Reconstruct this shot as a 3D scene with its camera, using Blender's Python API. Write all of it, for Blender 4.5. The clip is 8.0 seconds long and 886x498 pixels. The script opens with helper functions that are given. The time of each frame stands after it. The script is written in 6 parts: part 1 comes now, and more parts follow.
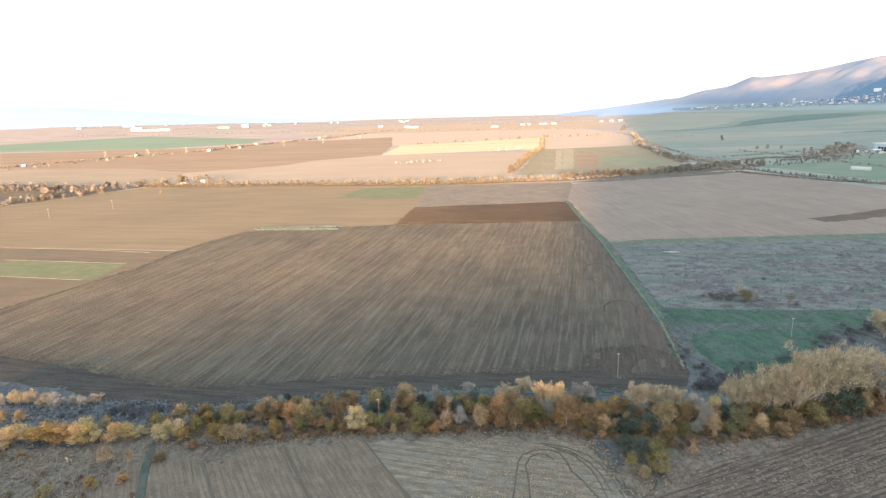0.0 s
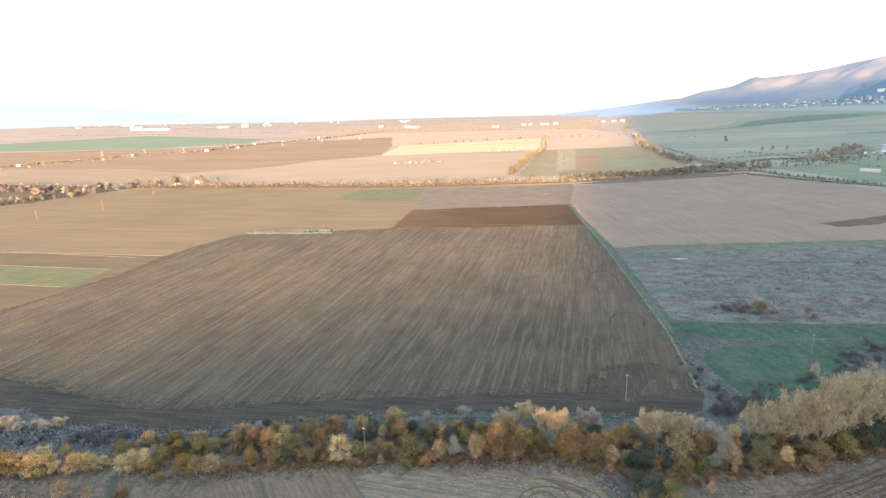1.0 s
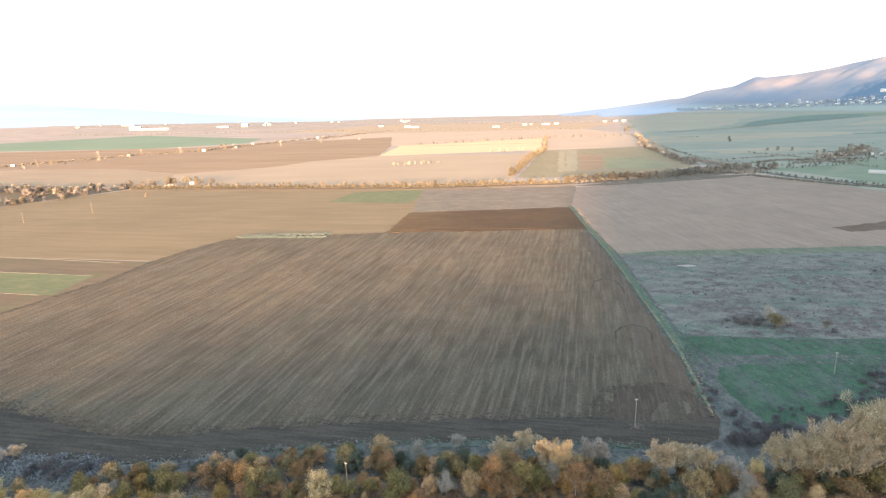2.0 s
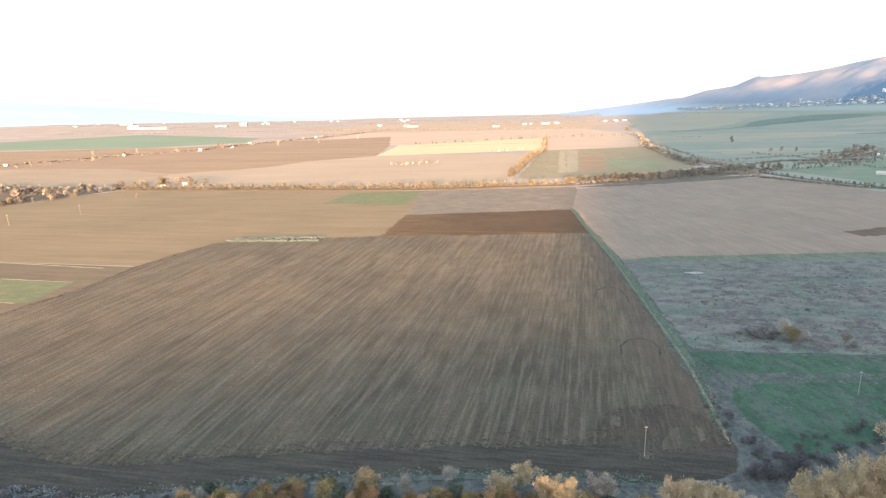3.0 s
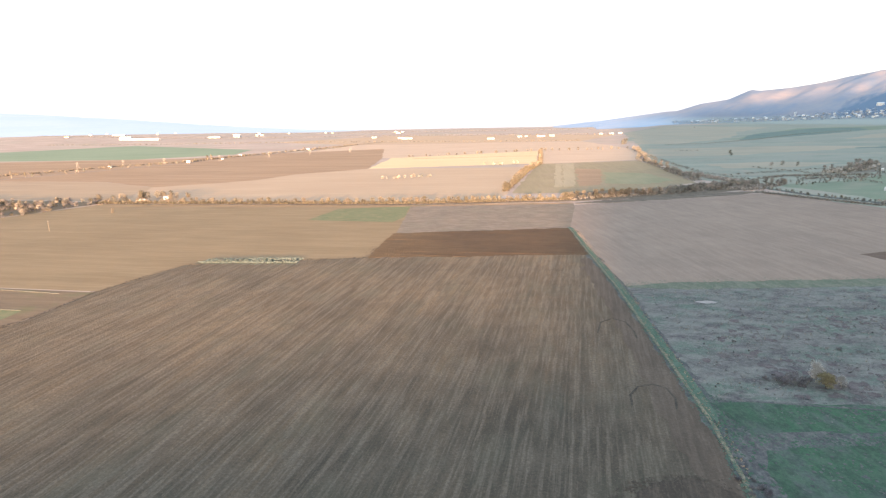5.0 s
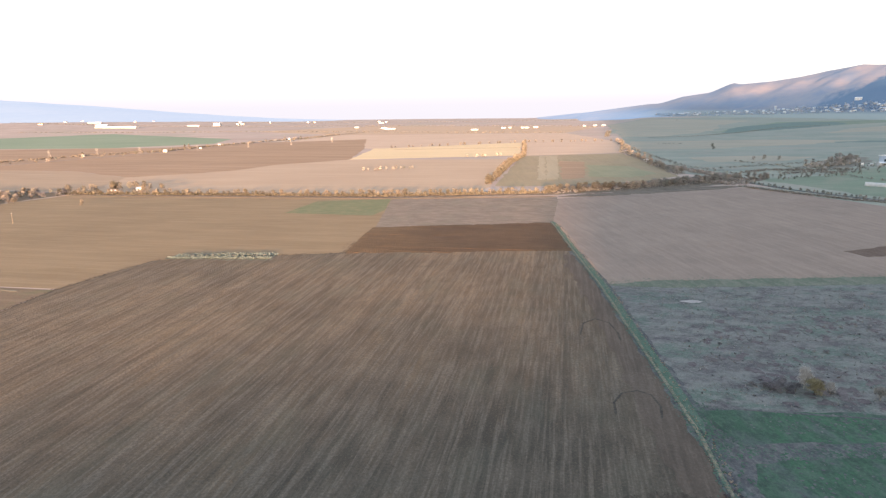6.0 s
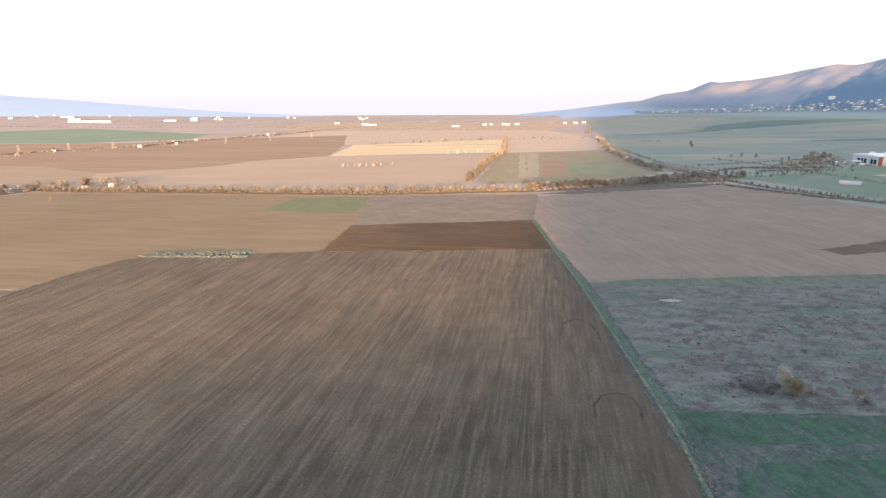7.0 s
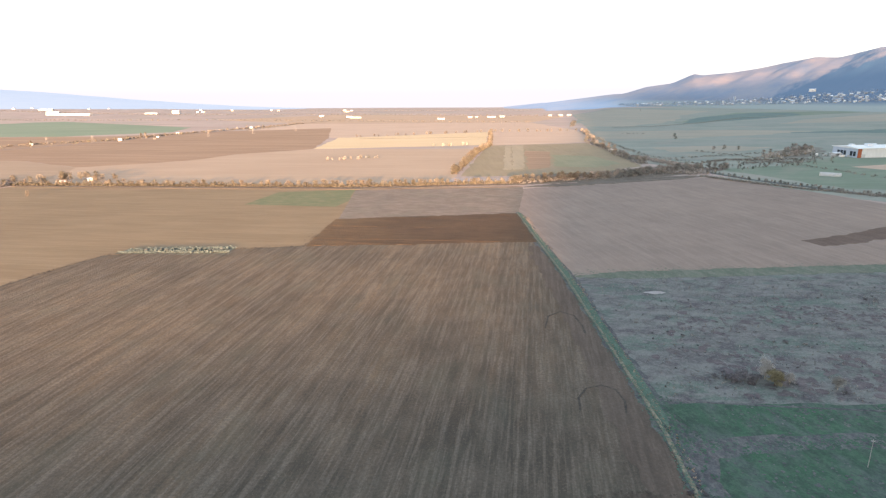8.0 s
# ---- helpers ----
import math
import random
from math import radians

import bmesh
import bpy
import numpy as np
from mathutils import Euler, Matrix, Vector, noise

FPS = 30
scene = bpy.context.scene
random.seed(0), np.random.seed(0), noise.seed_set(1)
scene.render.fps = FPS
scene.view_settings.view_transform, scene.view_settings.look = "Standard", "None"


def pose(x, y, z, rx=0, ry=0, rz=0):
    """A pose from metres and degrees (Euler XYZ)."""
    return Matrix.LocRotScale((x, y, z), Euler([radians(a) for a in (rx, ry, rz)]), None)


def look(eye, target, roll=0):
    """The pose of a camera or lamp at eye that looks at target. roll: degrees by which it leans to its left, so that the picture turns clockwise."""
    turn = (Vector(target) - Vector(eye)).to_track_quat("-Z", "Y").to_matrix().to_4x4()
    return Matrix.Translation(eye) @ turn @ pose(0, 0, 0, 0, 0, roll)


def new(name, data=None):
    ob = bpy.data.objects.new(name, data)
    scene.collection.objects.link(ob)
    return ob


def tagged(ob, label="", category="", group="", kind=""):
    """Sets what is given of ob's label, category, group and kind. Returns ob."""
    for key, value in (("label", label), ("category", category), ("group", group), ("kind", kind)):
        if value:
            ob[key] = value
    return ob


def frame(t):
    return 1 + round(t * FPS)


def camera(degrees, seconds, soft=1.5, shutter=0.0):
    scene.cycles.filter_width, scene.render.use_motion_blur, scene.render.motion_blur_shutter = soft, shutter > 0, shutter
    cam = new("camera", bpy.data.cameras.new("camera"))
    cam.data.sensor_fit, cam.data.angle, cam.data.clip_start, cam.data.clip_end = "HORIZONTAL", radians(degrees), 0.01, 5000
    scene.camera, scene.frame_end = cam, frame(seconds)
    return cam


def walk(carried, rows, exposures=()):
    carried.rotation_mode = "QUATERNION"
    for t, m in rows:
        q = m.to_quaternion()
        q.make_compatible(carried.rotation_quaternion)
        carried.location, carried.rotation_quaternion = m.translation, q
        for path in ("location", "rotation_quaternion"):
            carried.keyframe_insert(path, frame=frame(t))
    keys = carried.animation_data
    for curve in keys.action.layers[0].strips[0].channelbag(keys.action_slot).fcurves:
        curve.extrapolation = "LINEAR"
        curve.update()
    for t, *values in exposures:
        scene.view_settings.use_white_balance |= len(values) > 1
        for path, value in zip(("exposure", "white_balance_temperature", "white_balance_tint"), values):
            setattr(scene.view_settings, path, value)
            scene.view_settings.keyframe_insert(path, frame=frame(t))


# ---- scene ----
import collections

cam = camera(75.6, 8.0, 1.3)
PATH = [
    (0, (0.701, 16.989, 80.416), (0.37, 18.899, 79.923), -2.0),
    (0.5, (0.536, 23.814, 80.312), (0.204, 25.723, 79.818), -1.9),
    (1, (0.401, 30.68, 80.204), (0.067, 32.589, 79.711), -1.9),
    (1.5, (0.311, 37.525, 80.114), (-0.025, 39.434, 79.621), -1.9),
    (3, (-0.008, 57.172, 79.838), (-0.344, 59.08, 79.342), -1.8),
    (3.5, (-0.156, 63.69, 79.717), (-0.491, 65.599, 79.224), -1.8),
    (4, (-0.416, 70.365, 79.601), (-0.752, 72.274, 79.106), -1.8),
    (4.5, (-0.726, 77.03, 79.51), (-1.061, 78.943, 79.032), -1.6),
    (4.7, (-0.742, 79.458, 79.532), (-1.074, 81.377, 79.079), -1.6),
    (5.8, (-0.12, 91.13, 80.021), (-0.394, 93.051, 79.535), -1.0),
    (6, (0.035, 92.727, 80.05), (-0.229, 94.648, 79.56), -1.0),
    (6.5, (0.407, 95.385, 80.116), (0.173, 97.309, 79.62), -0.8),
    (7, (0.755, 96.977, 80.147), (0.555, 98.903, 79.644), -0.6),
    (7.5, (1.029, 97.845, 80.122), (0.86, 99.773, 79.617), -0.5),
    (8, (1.302, 98.303, 80.073), (1.15, 100.226, 79.546), -0.6),
]
walk(cam, [(t, look(eye, target, roll)) for t, eye, target, roll in PATH],
     exposures=[(t, stops + 0.93, kelvin, tint) for t, stops, kelvin, tint in ((0.0, 1.77, 6500, 7), (2.0, 1.75, 6500, 7), (4.2, 1.73, 6500, 7), (5.0, 1.62, 6450, 10), (5.9, 1.35, 6400, 14), (7.2, 1.36, 6400, 14), (8.0, 1.41, 6400, 13))])

# ---- world and sun: a low sun behind the camera, under a pale hazy sky ----
SUN_AZ, SUN_EL = 0.0, 5.5           # direction in which the shadows run, height of the sun
world = bpy.data.worlds.new("world")
scene.world = world
world.use_nodes = True
wn, wl = world.node_tree.nodes, world.node_tree.links
sky = wn.new("ShaderNodeTexSky")
sky.sky_type = "NISHITA"
sky.sun_disc = False
sky.sun_elevation = radians(SUN_EL)
sky.sun_rotation = radians(180 + SUN_AZ)
sky.dust_density = 2.0
bg = wn["Background"]
bg.inputs["Strength"].default_value = 0.04
wl.new(sky.outputs[0], bg.inputs["Color"])
haze = wn.new("ShaderNodeBackground")           # evening haze: warm and pale over the horizon, bluer above
haze.inputs["Strength"].default_value = 0.188
way = wn.new("ShaderNodeTexCoord")
height = wn.new("ShaderNodeSeparateXYZ")
wl.new(way.outputs["Generated"], height.inputs[0])
tone = wn.new("ShaderNodeValToRGB")
tone.color_ramp.interpolation = "EASE"
tone.color_ramp.elements[0].position, tone.color_ramp.elements[0].color = 0.12, (0.94, 0.93, 1.02, 1)
tone.color_ramp.elements[1].position, tone.color_ramp.elements[1].color = 0.55, (0.775, 0.985, 1.19, 1)
wl.new(height.outputs["Z"], tone.inputs["Fac"])
wl.new(tone.outputs["Color"], haze.inputs["Color"])
both = wn.new("ShaderNodeAddShader")
wl.new(bg.outputs[0], both.inputs[0])
wl.new(haze.outputs[0], both.inputs[1])
wl.new(both.outputs[0], wn["World Output"].inputs["Surface"])

sun = new("sun", bpy.data.lights.new("sun", "SUN"))
sun.data.energy = 5.0
sun.data.angle = radians(0.9)
sun.data.color = (1.0, 0.62, 0.345)
a, e = radians(SUN_AZ), radians(SUN_EL)
sun.matrix_world = look((0, 0, 0), (math.sin(a) * math.cos(e), math.cos(a) * math.cos(e), -math.sin(e)))


# ---- materials ----
def node_material(name, rough=0.9):
    m = bpy.data.materials.new(name)
    m.use_nodes = True
    b = m.node_tree.nodes["Principled BSDF"]
    b.inputs["Roughness"].default_value = rough
    b.inputs["Specular IOR Level"].default_value = 0.15
    return m, m.node_tree.nodes, m.node_tree.links, b


def coords(n, l, turn=0.0, scale=(1, 1, 1), source="Position"):
    """World position turned by `turn` degrees and scaled."""
    g = n.new("ShaderNodeNewGeometry" if source == "Position" else "ShaderNodeTexCoord")
    r = n.new("ShaderNodeMapping")
    r.inputs["Rotation"].default_value = (0, 0, radians(-turn))
    s = n.new("ShaderNodeMapping")
    s.inputs["Scale"].default_value = scale
    l.new(g.outputs[source], r.inputs["Vector"])
    l.new(r.outputs[0], s.inputs["Vector"])
    return s.outputs[0]


def noise_value(n, l, vec, detail=3, low=0.35, high=0.65, rough=0.55):
    t = n.new("ShaderNodeTexNoise")
    t.inputs["Scale"].default_value = 1.0
    t.inputs["Detail"].default_value = detail
    t.inputs["Roughness"].default_value = rough
    l.new(vec, t.inputs["Vector"])
    r = n.new("ShaderNodeMapRange")
    r.inputs["From Min"].default_value = low
    r.inputs["From Max"].default_value = high
    l.new(t.outputs["Fac"], r.inputs["Value"])
    return r.outputs[0]


def blend(n, l, fac, a, b, mode="MIX", amount=None):
    m = n.new("ShaderNodeMix")
    m.data_type, m.blend_type = "RGBA", mode
    if amount is not None:
        k = n.new("ShaderNodeMath")
        k.operation = "MULTIPLY"
        k.inputs[1].default_value = amount
        l.new(fac, k.inputs[0])
        k.use_clamp = True
        fac = k.outputs[0]
    if isinstance(fac, float):
        m.inputs["Factor"].default_value = fac
    else:
        l.new(fac, m.inputs["Factor"])
    for key, c in (("A", a), ("B", b)):
        socket = [i for i in m.inputs if i.name == key and i.type == "RGBA"][0]
        if isinstance(c, tuple):
            socket.default_value = (*c, 1)
        else:
            l.new(c, socket)
    return [o for o in m.outputs if o.type == "RGBA"][0]


def land(name, base, dark, pale, turn=0.0, row=(1.6, 22.0), patch=35.0, rows=0.6, patches=0.5, bump=0.3, weed=None, weeds=0.0, lines=None, mottle=None, dry=None):
    """Farm land: rows of soil or stubble along one way, larger patches, fine clods and, here and there, weeds."""
    m, n, l, b = node_material(name, 0.95)
    streak = noise_value(n, l, coords(n, l, turn, (1 / row[0], 1 / row[1], 1)), 5, 0.47, 0.60, 0.62)
    broad = noise_value(n, l, coords(n, l, turn, (0.28 / row[0], 0.22 / row[1], 1)), 4, 0.42, 0.62, 0.6)
    large = noise_value(n, l, coords(n, l, turn + 20, (1 / patch, 0.6 / patch, 1)), 5, 0.42, 0.60)
    fine = noise_value(n, l, coords(n, l, 0, (1.3, 1.3, 1.3)), 4, 0.38, 0.62, 0.7)
    # dry: drift to a second tone, for drier soil and painted sunlit warmth
    if dry:
        across = n.new("ShaderNodeVectorMath")
        across.operation = "DOT_PRODUCT"
        across.inputs[1].default_value = (1, dry[3], 0)
        l.new(coords(n, l, 0, (1, 1, 1)), across.inputs[0])
        ragged = noise_value(n, l, coords(n, l, turn, (1 / 14, 1 / 60, 1)), 4, 0.3, 0.7)
        shift = n.new("ShaderNodeMath")
        shift.operation = "MULTIPLY_ADD"
        shift.inputs[1].default_value = 90.0
        l.new(ragged, shift.inputs[0])
        l.new(across.outputs["Value"], shift.inputs[2])
        side = n.new("ShaderNodeMapRange")
        side.interpolation_type = "SMOOTHSTEP"
        side.inputs["From Min"].default_value, side.inputs["From Max"].default_value = dry[1] + 45, dry[0] + 45
        l.new(shift.outputs[0], side.inputs["Value"])
        base = blend(n, l, side.outputs[0], base, dry[2], amount=1.0)
    c = blend(n, l, large, base, dark, amount=patches)
    if mottle:
        blot = noise_value(n, l, coords(n, l, 0, (1 / mottle[0], 1 / mottle[1], 1)), 5, 0.42, 0.62, 0.62)
        c = blend(n, l, blot, c, pale, amount=mottle[2])
        blot = noise_value(n, l, coords(n, l, 9, (0.7 / mottle[0], 1.3 / mottle[1], 1)), 5, 0.44, 0.62, 0.65)
        c = blend(n, l, blot, c, dark, amount=mottle[2])
    c = blend(n, l, broad, c, dark, amount=rows * 0.6)
    c = blend(n, l, streak, c, pale, amount=rows * 0.7)
    c = blend(n, l, fine, c, dark, amount=0.45)
    grit = noise_value(n, l, coords(n, l, 40, (1.7, 1.7, 1.7)), 4, 0.55, 0.66, 0.7)
    c = blend(n, l, grit, c, pale, amount=0.3)
    if lines:
        at = n.new("ShaderNodeSeparateXYZ")
        l.new(coords(n, l, turn, (1, 1, 1)), at.inputs[0])
        stray = noise_value(n, l, coords(n, l, turn, (0.35, 0.06, 1)), 3, 0.2, 0.8)
        wave = at.outputs["X"]
        for op, other in (("MULTIPLY", math.tau / lines[0]), ("ADD", None), ("SINE", None)):
            k = n.new("ShaderNodeMath")
            k.operation = op
            l.new(wave, k.inputs[0])
            if other:
                k.inputs[1].default_value = other
            elif op == "ADD":
                far = n.new("ShaderNodeMath")
                far.operation = "MULTIPLY"
                far.inputs[1].default_value = lines[2] if len(lines) > 2 else 4.0
                l.new(stray, far.inputs[0])
                l.new(far.outputs[0], k.inputs[1])
            wave = k.outputs[0]
        rut = n.new("ShaderNodeMapRange")
        rut.inputs["From Min"].default_value, rut.inputs["From Max"].default_value = 0.1, 0.95
        l.new(wave, rut.inputs["Value"])
        c = blend(n, l, rut.outputs[0], c, dark, amount=lines[1])
    if weed:
        w = noise_value(n, l, coords(n, l, turn, (2.2 / patch, 1.6 / patch, 1)), 5, 0.50, 0.66, 0.65)
        c = blend(n, l, w, c, weed, amount=weeds)
    l.new(c, b.inputs["Base Color"])
    k = n.new("ShaderNodeBump")
    k.inputs["Strength"].default_value = bump
    k.inputs["Distance"].default_value = 0.25
    l.new(fine, k.inputs["Height"])
    l.new(k.outputs[0], b.inputs["Normal"])
    return m


def wild(name, base, pale, dark, green, turn=85.0, size=1.0, greens=0.6, bump=0.8, gloomy=0.0):
    """Rough grass and scrub: pale and dark blotches of several sizes, greener spots, fine speckle."""
    m, n, l, b = node_material(name, 0.95)
    z = 1 / size
    spot = noise_value(n, l, coords(n, l, turn, (z / 2.6, z / 6.0, 1)), 5, 0.47, 0.60, 0.65)
    gloom = noise_value(n, l, coords(n, l, turn + 7, (z / 2.2, z / 4.5, 1)), 5, 0.50, 0.62, 0.65)
    wide = noise_value(n, l, coords(n, l, turn - 9, (z / 9.0, z / 22.0, 1)), 5, 0.45, 0.60, 0.6)
    grass = noise_value(n, l, coords(n, l, turn + 3, (z / 7.0, z / 13.0, 1)), 6, 0.47, 0.59, 0.65)
    fine = noise_value(n, l, coords(n, l, 0, (1.6, 1.6, 1.6)), 5, 0.38, 0.62, 0.75)
    c = blend(n, l, wide, base, tuple((x + y) / 2 for x, y in zip(base, dark)), amount=0.8)
    c = blend(n, l, grass, c, green, amount=greens)
    if gloomy:
        thicket = noise_value(n, l, coords(n, l, turn + 14, (z / 3.4, z / 5.0, 1)), 6, 0.49, 0.61, 0.68)
        c = blend(n, l, thicket, c, dark, amount=gloomy)
    c = blend(n, l, spot, c, pale, amount=0.6)
    c = blend(n, l, gloom, c, dark, amount=0.5)
    c = blend(n, l, fine, c, dark, amount=0.45)
    grit = noise_value(n, l, coords(n, l, 30, (0.9, 0.9, 0.9)), 5, 0.48, 0.62, 0.75)
    c = blend(n, l, grit, c, pale, amount=0.4)
    l.new(c, b.inputs["Base Color"])
    k = n.new("ShaderNodeBump")
    k.inputs["Strength"].default_value = bump * 0.45
    k.inputs["Distance"].default_value = 0.3
    l.new(fine, k.inputs["Height"])
    l.new(k.outputs[0], b.inputs["Normal"])
    return m


def leafage(name, base, other, vary=0.35):
    """Leaves or twigs, each leaf, each clump and each plant a little different."""
    m, n, l, b = node_material(name, 0.85)
    g = n.new("ShaderNodeNewGeometry")
    o = n.new("ShaderNodeObjectInfo")
    clump = noise_value(n, l, coords(n, l, 0, (0.75, 0.75, 0.75), "Object"), 2, 0.36, 0.62)
    mixed = n.new("ShaderNodeMix")
    mixed.inputs["Factor"].default_value = 0.45
    l.new(g.outputs["Random Per Island"], mixed.inputs["A"])
    l.new(clump, mixed.inputs["B"])
    c = blend(n, l, mixed.outputs["Result"], base, other)
    c2 = n.new("ShaderNodeHueSaturation")
    r1 = n.new("ShaderNodeMapRange")
    r1.inputs["To Min"].default_value, r1.inputs["To Max"].default_value = 1 - vary, 1 + vary
    l.new(o.outputs["Random"], r1.inputs["Value"])
    l.new(r1.outputs[0], c2.inputs["Value"])
    r2 = n.new("ShaderNodeMapRange")
    r2.inputs["To Min"].default_value, r2.inputs["To Max"].default_value = 0.515, 0.485
    l.new(o.outputs["Random"], r2.inputs["Value"])
    l.new(r2.outputs[0], c2.inputs["Hue"])
    l.new(c, c2.inputs["Color"])
    l.new(c2.outputs[0], b.inputs["Base Color"])
    return m


def plain(name, colour, rough=0.7, stain=0.25, scale=1.5):
    m, n, l, b = node_material(name, rough)
    f = noise_value(n, l, coords(n, l, 0, (scale, scale, scale * 0.4)), 4, 0.3, 0.75)
    l.new(blend(n, l, f, colour, tuple(x * (1 - stain) for x in colour)), b.inputs["Base Color"])
    return m


FURROW = -4.5        # turn of the main field's rows
# drier tone at the far left also carries the sunlit part's warmth
SOIL = land("ploughed_soil", (0.107, 0.085, 0.065), (0.050, 0.042, 0.033), (0.222, 0.177, 0.135), FURROW, (1.25, 26), 40, 0.70, 0.42, 0.6, weed=(0.101, 0.100, 0.072), weeds=0.25, lines=(4.6, 0.18, 7.0), mottle=(11, 13, 0.26), dry=(-405, -145, (0.198, 0.139, 0.089), -1.0))
SMOOTHSOIL = land("smooth_soil", (0.116, 0.087, 0.067), (0.070, 0.054, 0.043), (0.178, 0.137, 0.107), FURROW, (1.4, 24), 18, 0.6, 0.5, 0.5, lines=(4.6, 0.18, 7.0), mottle=(7, 16, 0.35))
HEADLAND = land("headland_soil", (0.062, 0.052, 0.043), (0.040, 0.035, 0.031), (0.135, 0.110, 0.088), 88, (0.9, 18), 25, 0.55, 0.55, 0.5, mottle=(12, 3, 0.4))
TURNED = land("turned_soil", (0.083, 0.064, 0.051), (0.051, 0.041, 0.033), (0.168, 0.129, 0.099), FURROW, (0.8, 8), 12, 0.5, 0.5, 0.5)
# orange tone paints the dark field's sunlit left end into its colour
DARKSOIL = land("dark_soil", (0.088, 0.055, 0.034), (0.060, 0.039, 0.025), (0.140, 0.092, 0.055), 82, (1.2, 30), 30, 0.45, 0.4, 0.5, mottle=(12, 12, 0.35), dry=(-95, -30, (0.170, 0.106, 0.055), 0.0))
STUBBLE = land("stubble", (0.242, 0.170, 0.101), (0.184, 0.127, 0.075), (0.304, 0.225, 0.141), 86, (2.5, 60), 60, 0.5, 0.6, 0.3, lines=(11.0, 0.18), mottle=(60, 16, 0.4))
TANSTRIP = land("tan_strip", (0.175, 0.122, 0.080), (0.127, 0.091, 0.064), (0.235, 0.174, 0.116), 88, (2.0, 40), 30, 0.6, 0.6, 0.3, (0.119, 0.127, 0.058), 0.45)
GREYFIELD = land("grey_stubble", (0.282, 0.205, 0.160), (0.205, 0.151, 0.122), (0.353, 0.265, 0.207), 15, (1.9, 24), 60, 0.5, 0.45, 0.3, lines=(7.0, 0.14), mottle=(18, 24, 0.4))
FALLOW = wild("fallow", (0.212, 0.162, 0.125), (0.283, 0.218, 0.171), (0.124, 0.096, 0.078), (0.146, 0.138, 0.097), 82, 2.2, 0.4)
BANKFAR = land("reeds", (0.215, 0.190, 0.150), (0.150, 0.135, 0.110), (0.270, 0.240, 0.195), 60, (5, 30), 30, 0.6, 0.6, 0.5, mottle=(14, 30, 0.5))
THICKET = land("thicket_floor", (0.165, 0.130, 0.100), (0.100, 0.080, 0.064), (0.230, 0.190, 0.150), 70, (3, 20), 20, 0.6, 0.6, 0.5, mottle=(8, 20, 0.5))
CHALK = land("pale_bare_soil", (0.35, 0.315, 0.295), (0.26, 0.235, 0.22), (0.43, 0.40, 0.38), 80, (1, 3), 4)
DARKGREEN = land("dark_pasture", (0.136, 0.180, 0.152), (0.101, 0.140, 0.123), (0.190, 0.220, 0.190), 95, (6, 60), 70, 0.5, 0.7, 0.3, mottle=(50, 40, 0.5))
SCRUB = wild("scrub_grass", (0.178, 0.180, 0.158), (0.238, 0.226, 0.206), (0.078, 0.067, 0.071), (0.098, 0.148, 0.112), 88, 2.0, 0.85, gloomy=0.85)
HEATH = wild("dead_heath", (0.127, 0.104, 0.101), (0.184, 0.158, 0.151), (0.072, 0.056, 0.063), (0.092, 0.099, 0.083), 88, 1.2, 0.4)
GREEN = wild("young_crop", (0.054, 0.123, 0.068), (0.092, 0.146, 0.096), (0.042, 0.057, 0.050), (0.114, 0.125, 0.117), 12, 1.1, 0.8, gloomy=0.6)
GREENLIT = land("green_strip", (0.160, 0.160, 0.085), (0.125, 0.130, 0.07), (0.21, 0.20, 0.115), 88, (1.5, 14), 14, 0.6, 0.6, 0.3, (0.225, 0.18, 0.105), 0.65)
VERGE = wild("verge_grass", (0.077, 0.135, 0.094), (0.129, 0.167, 0.129), (0.056, 0.077, 0.061), (0.093, 0.146, 0.107), 5, 0.8, 0.6)
WEEDY = wild("weedy_verge", (0.143, 0.156, 0.112), (0.216, 0.205, 0.164), (0.097, 0.104, 0.079), (0.097, 0.128, 0.085), 5, 1.6, 0.6)
WEEDTRACK = wild("grassy_track", (0.082, 0.094, 0.074), (0.125, 0.128, 0.104), (0.052, 0.060, 0.050), (0.092, 0.104, 0.082), 5, 0.8, 0.6)
CLOD = land("dry_clods", (0.270, 0.205, 0.158), (0.190, 0.145, 0.112), (0.360, 0.290, 0.230), 0, (1.0, 2.0), 5, 0.6, 0.6, 0.6)
DRYGRASS = wild("dry_grass", (0.224, 0.192, 0.135), (0.304, 0.264, 0.189), (0.120, 0.104, 0.082), (0.128, 0.132, 0.090), 88, 0.5, 0.4)
ROUGH = wild("rough_grass", (0.116, 0.118, 0.115), (0.190, 0.180, 0.164), (0.052, 0.048, 0.054), (0.062, 0.094, 0.082), 14, 1.0, 0.65, gloomy=0.7)
BANK = wild("ditch_undergrowth", (0.200, 0.148, 0.113), (0.260, 0.219, 0.171), (0.071, 0.055, 0.049), (0.099, 0.105, 0.077), 10, 0.7, 0.5, gloomy=0.6)
NEARSOIL = land("near_field", (0.205, 0.154, 0.112), (0.118, 0.090, 0.068), (0.290, 0.228, 0.169), 39, (0.45, 8), 14, 0.7, 0.55, 0.6, lines=(1.4, 0.35, 2.0), mottle=(6, 4, 0.45))
NEARSTUB = land("near_stubble", (0.252, 0.188, 0.134), (0.118, 0.097, 0.075), (0.400, 0.325, 0.245), 84, (0.45, 4.5), 9, 0.75, 0.55, 0.6, (0.200, 0.190, 0.170), 0.55, lines=(2.3, 0.5, 4.0), mottle=(3.2, 1.6, 0.45))
NEARPLOUGH = land("near_plough", (0.184, 0.134, 0.101), (0.063, 0.048, 0.039), (0.328, 0.255, 0.196), 121, (0.42, 4.0), 8, 0.8, 0.4, 0.9, lines=(1.45, 0.55, 1.8), mottle=(2.0, 1.4, 0.4))
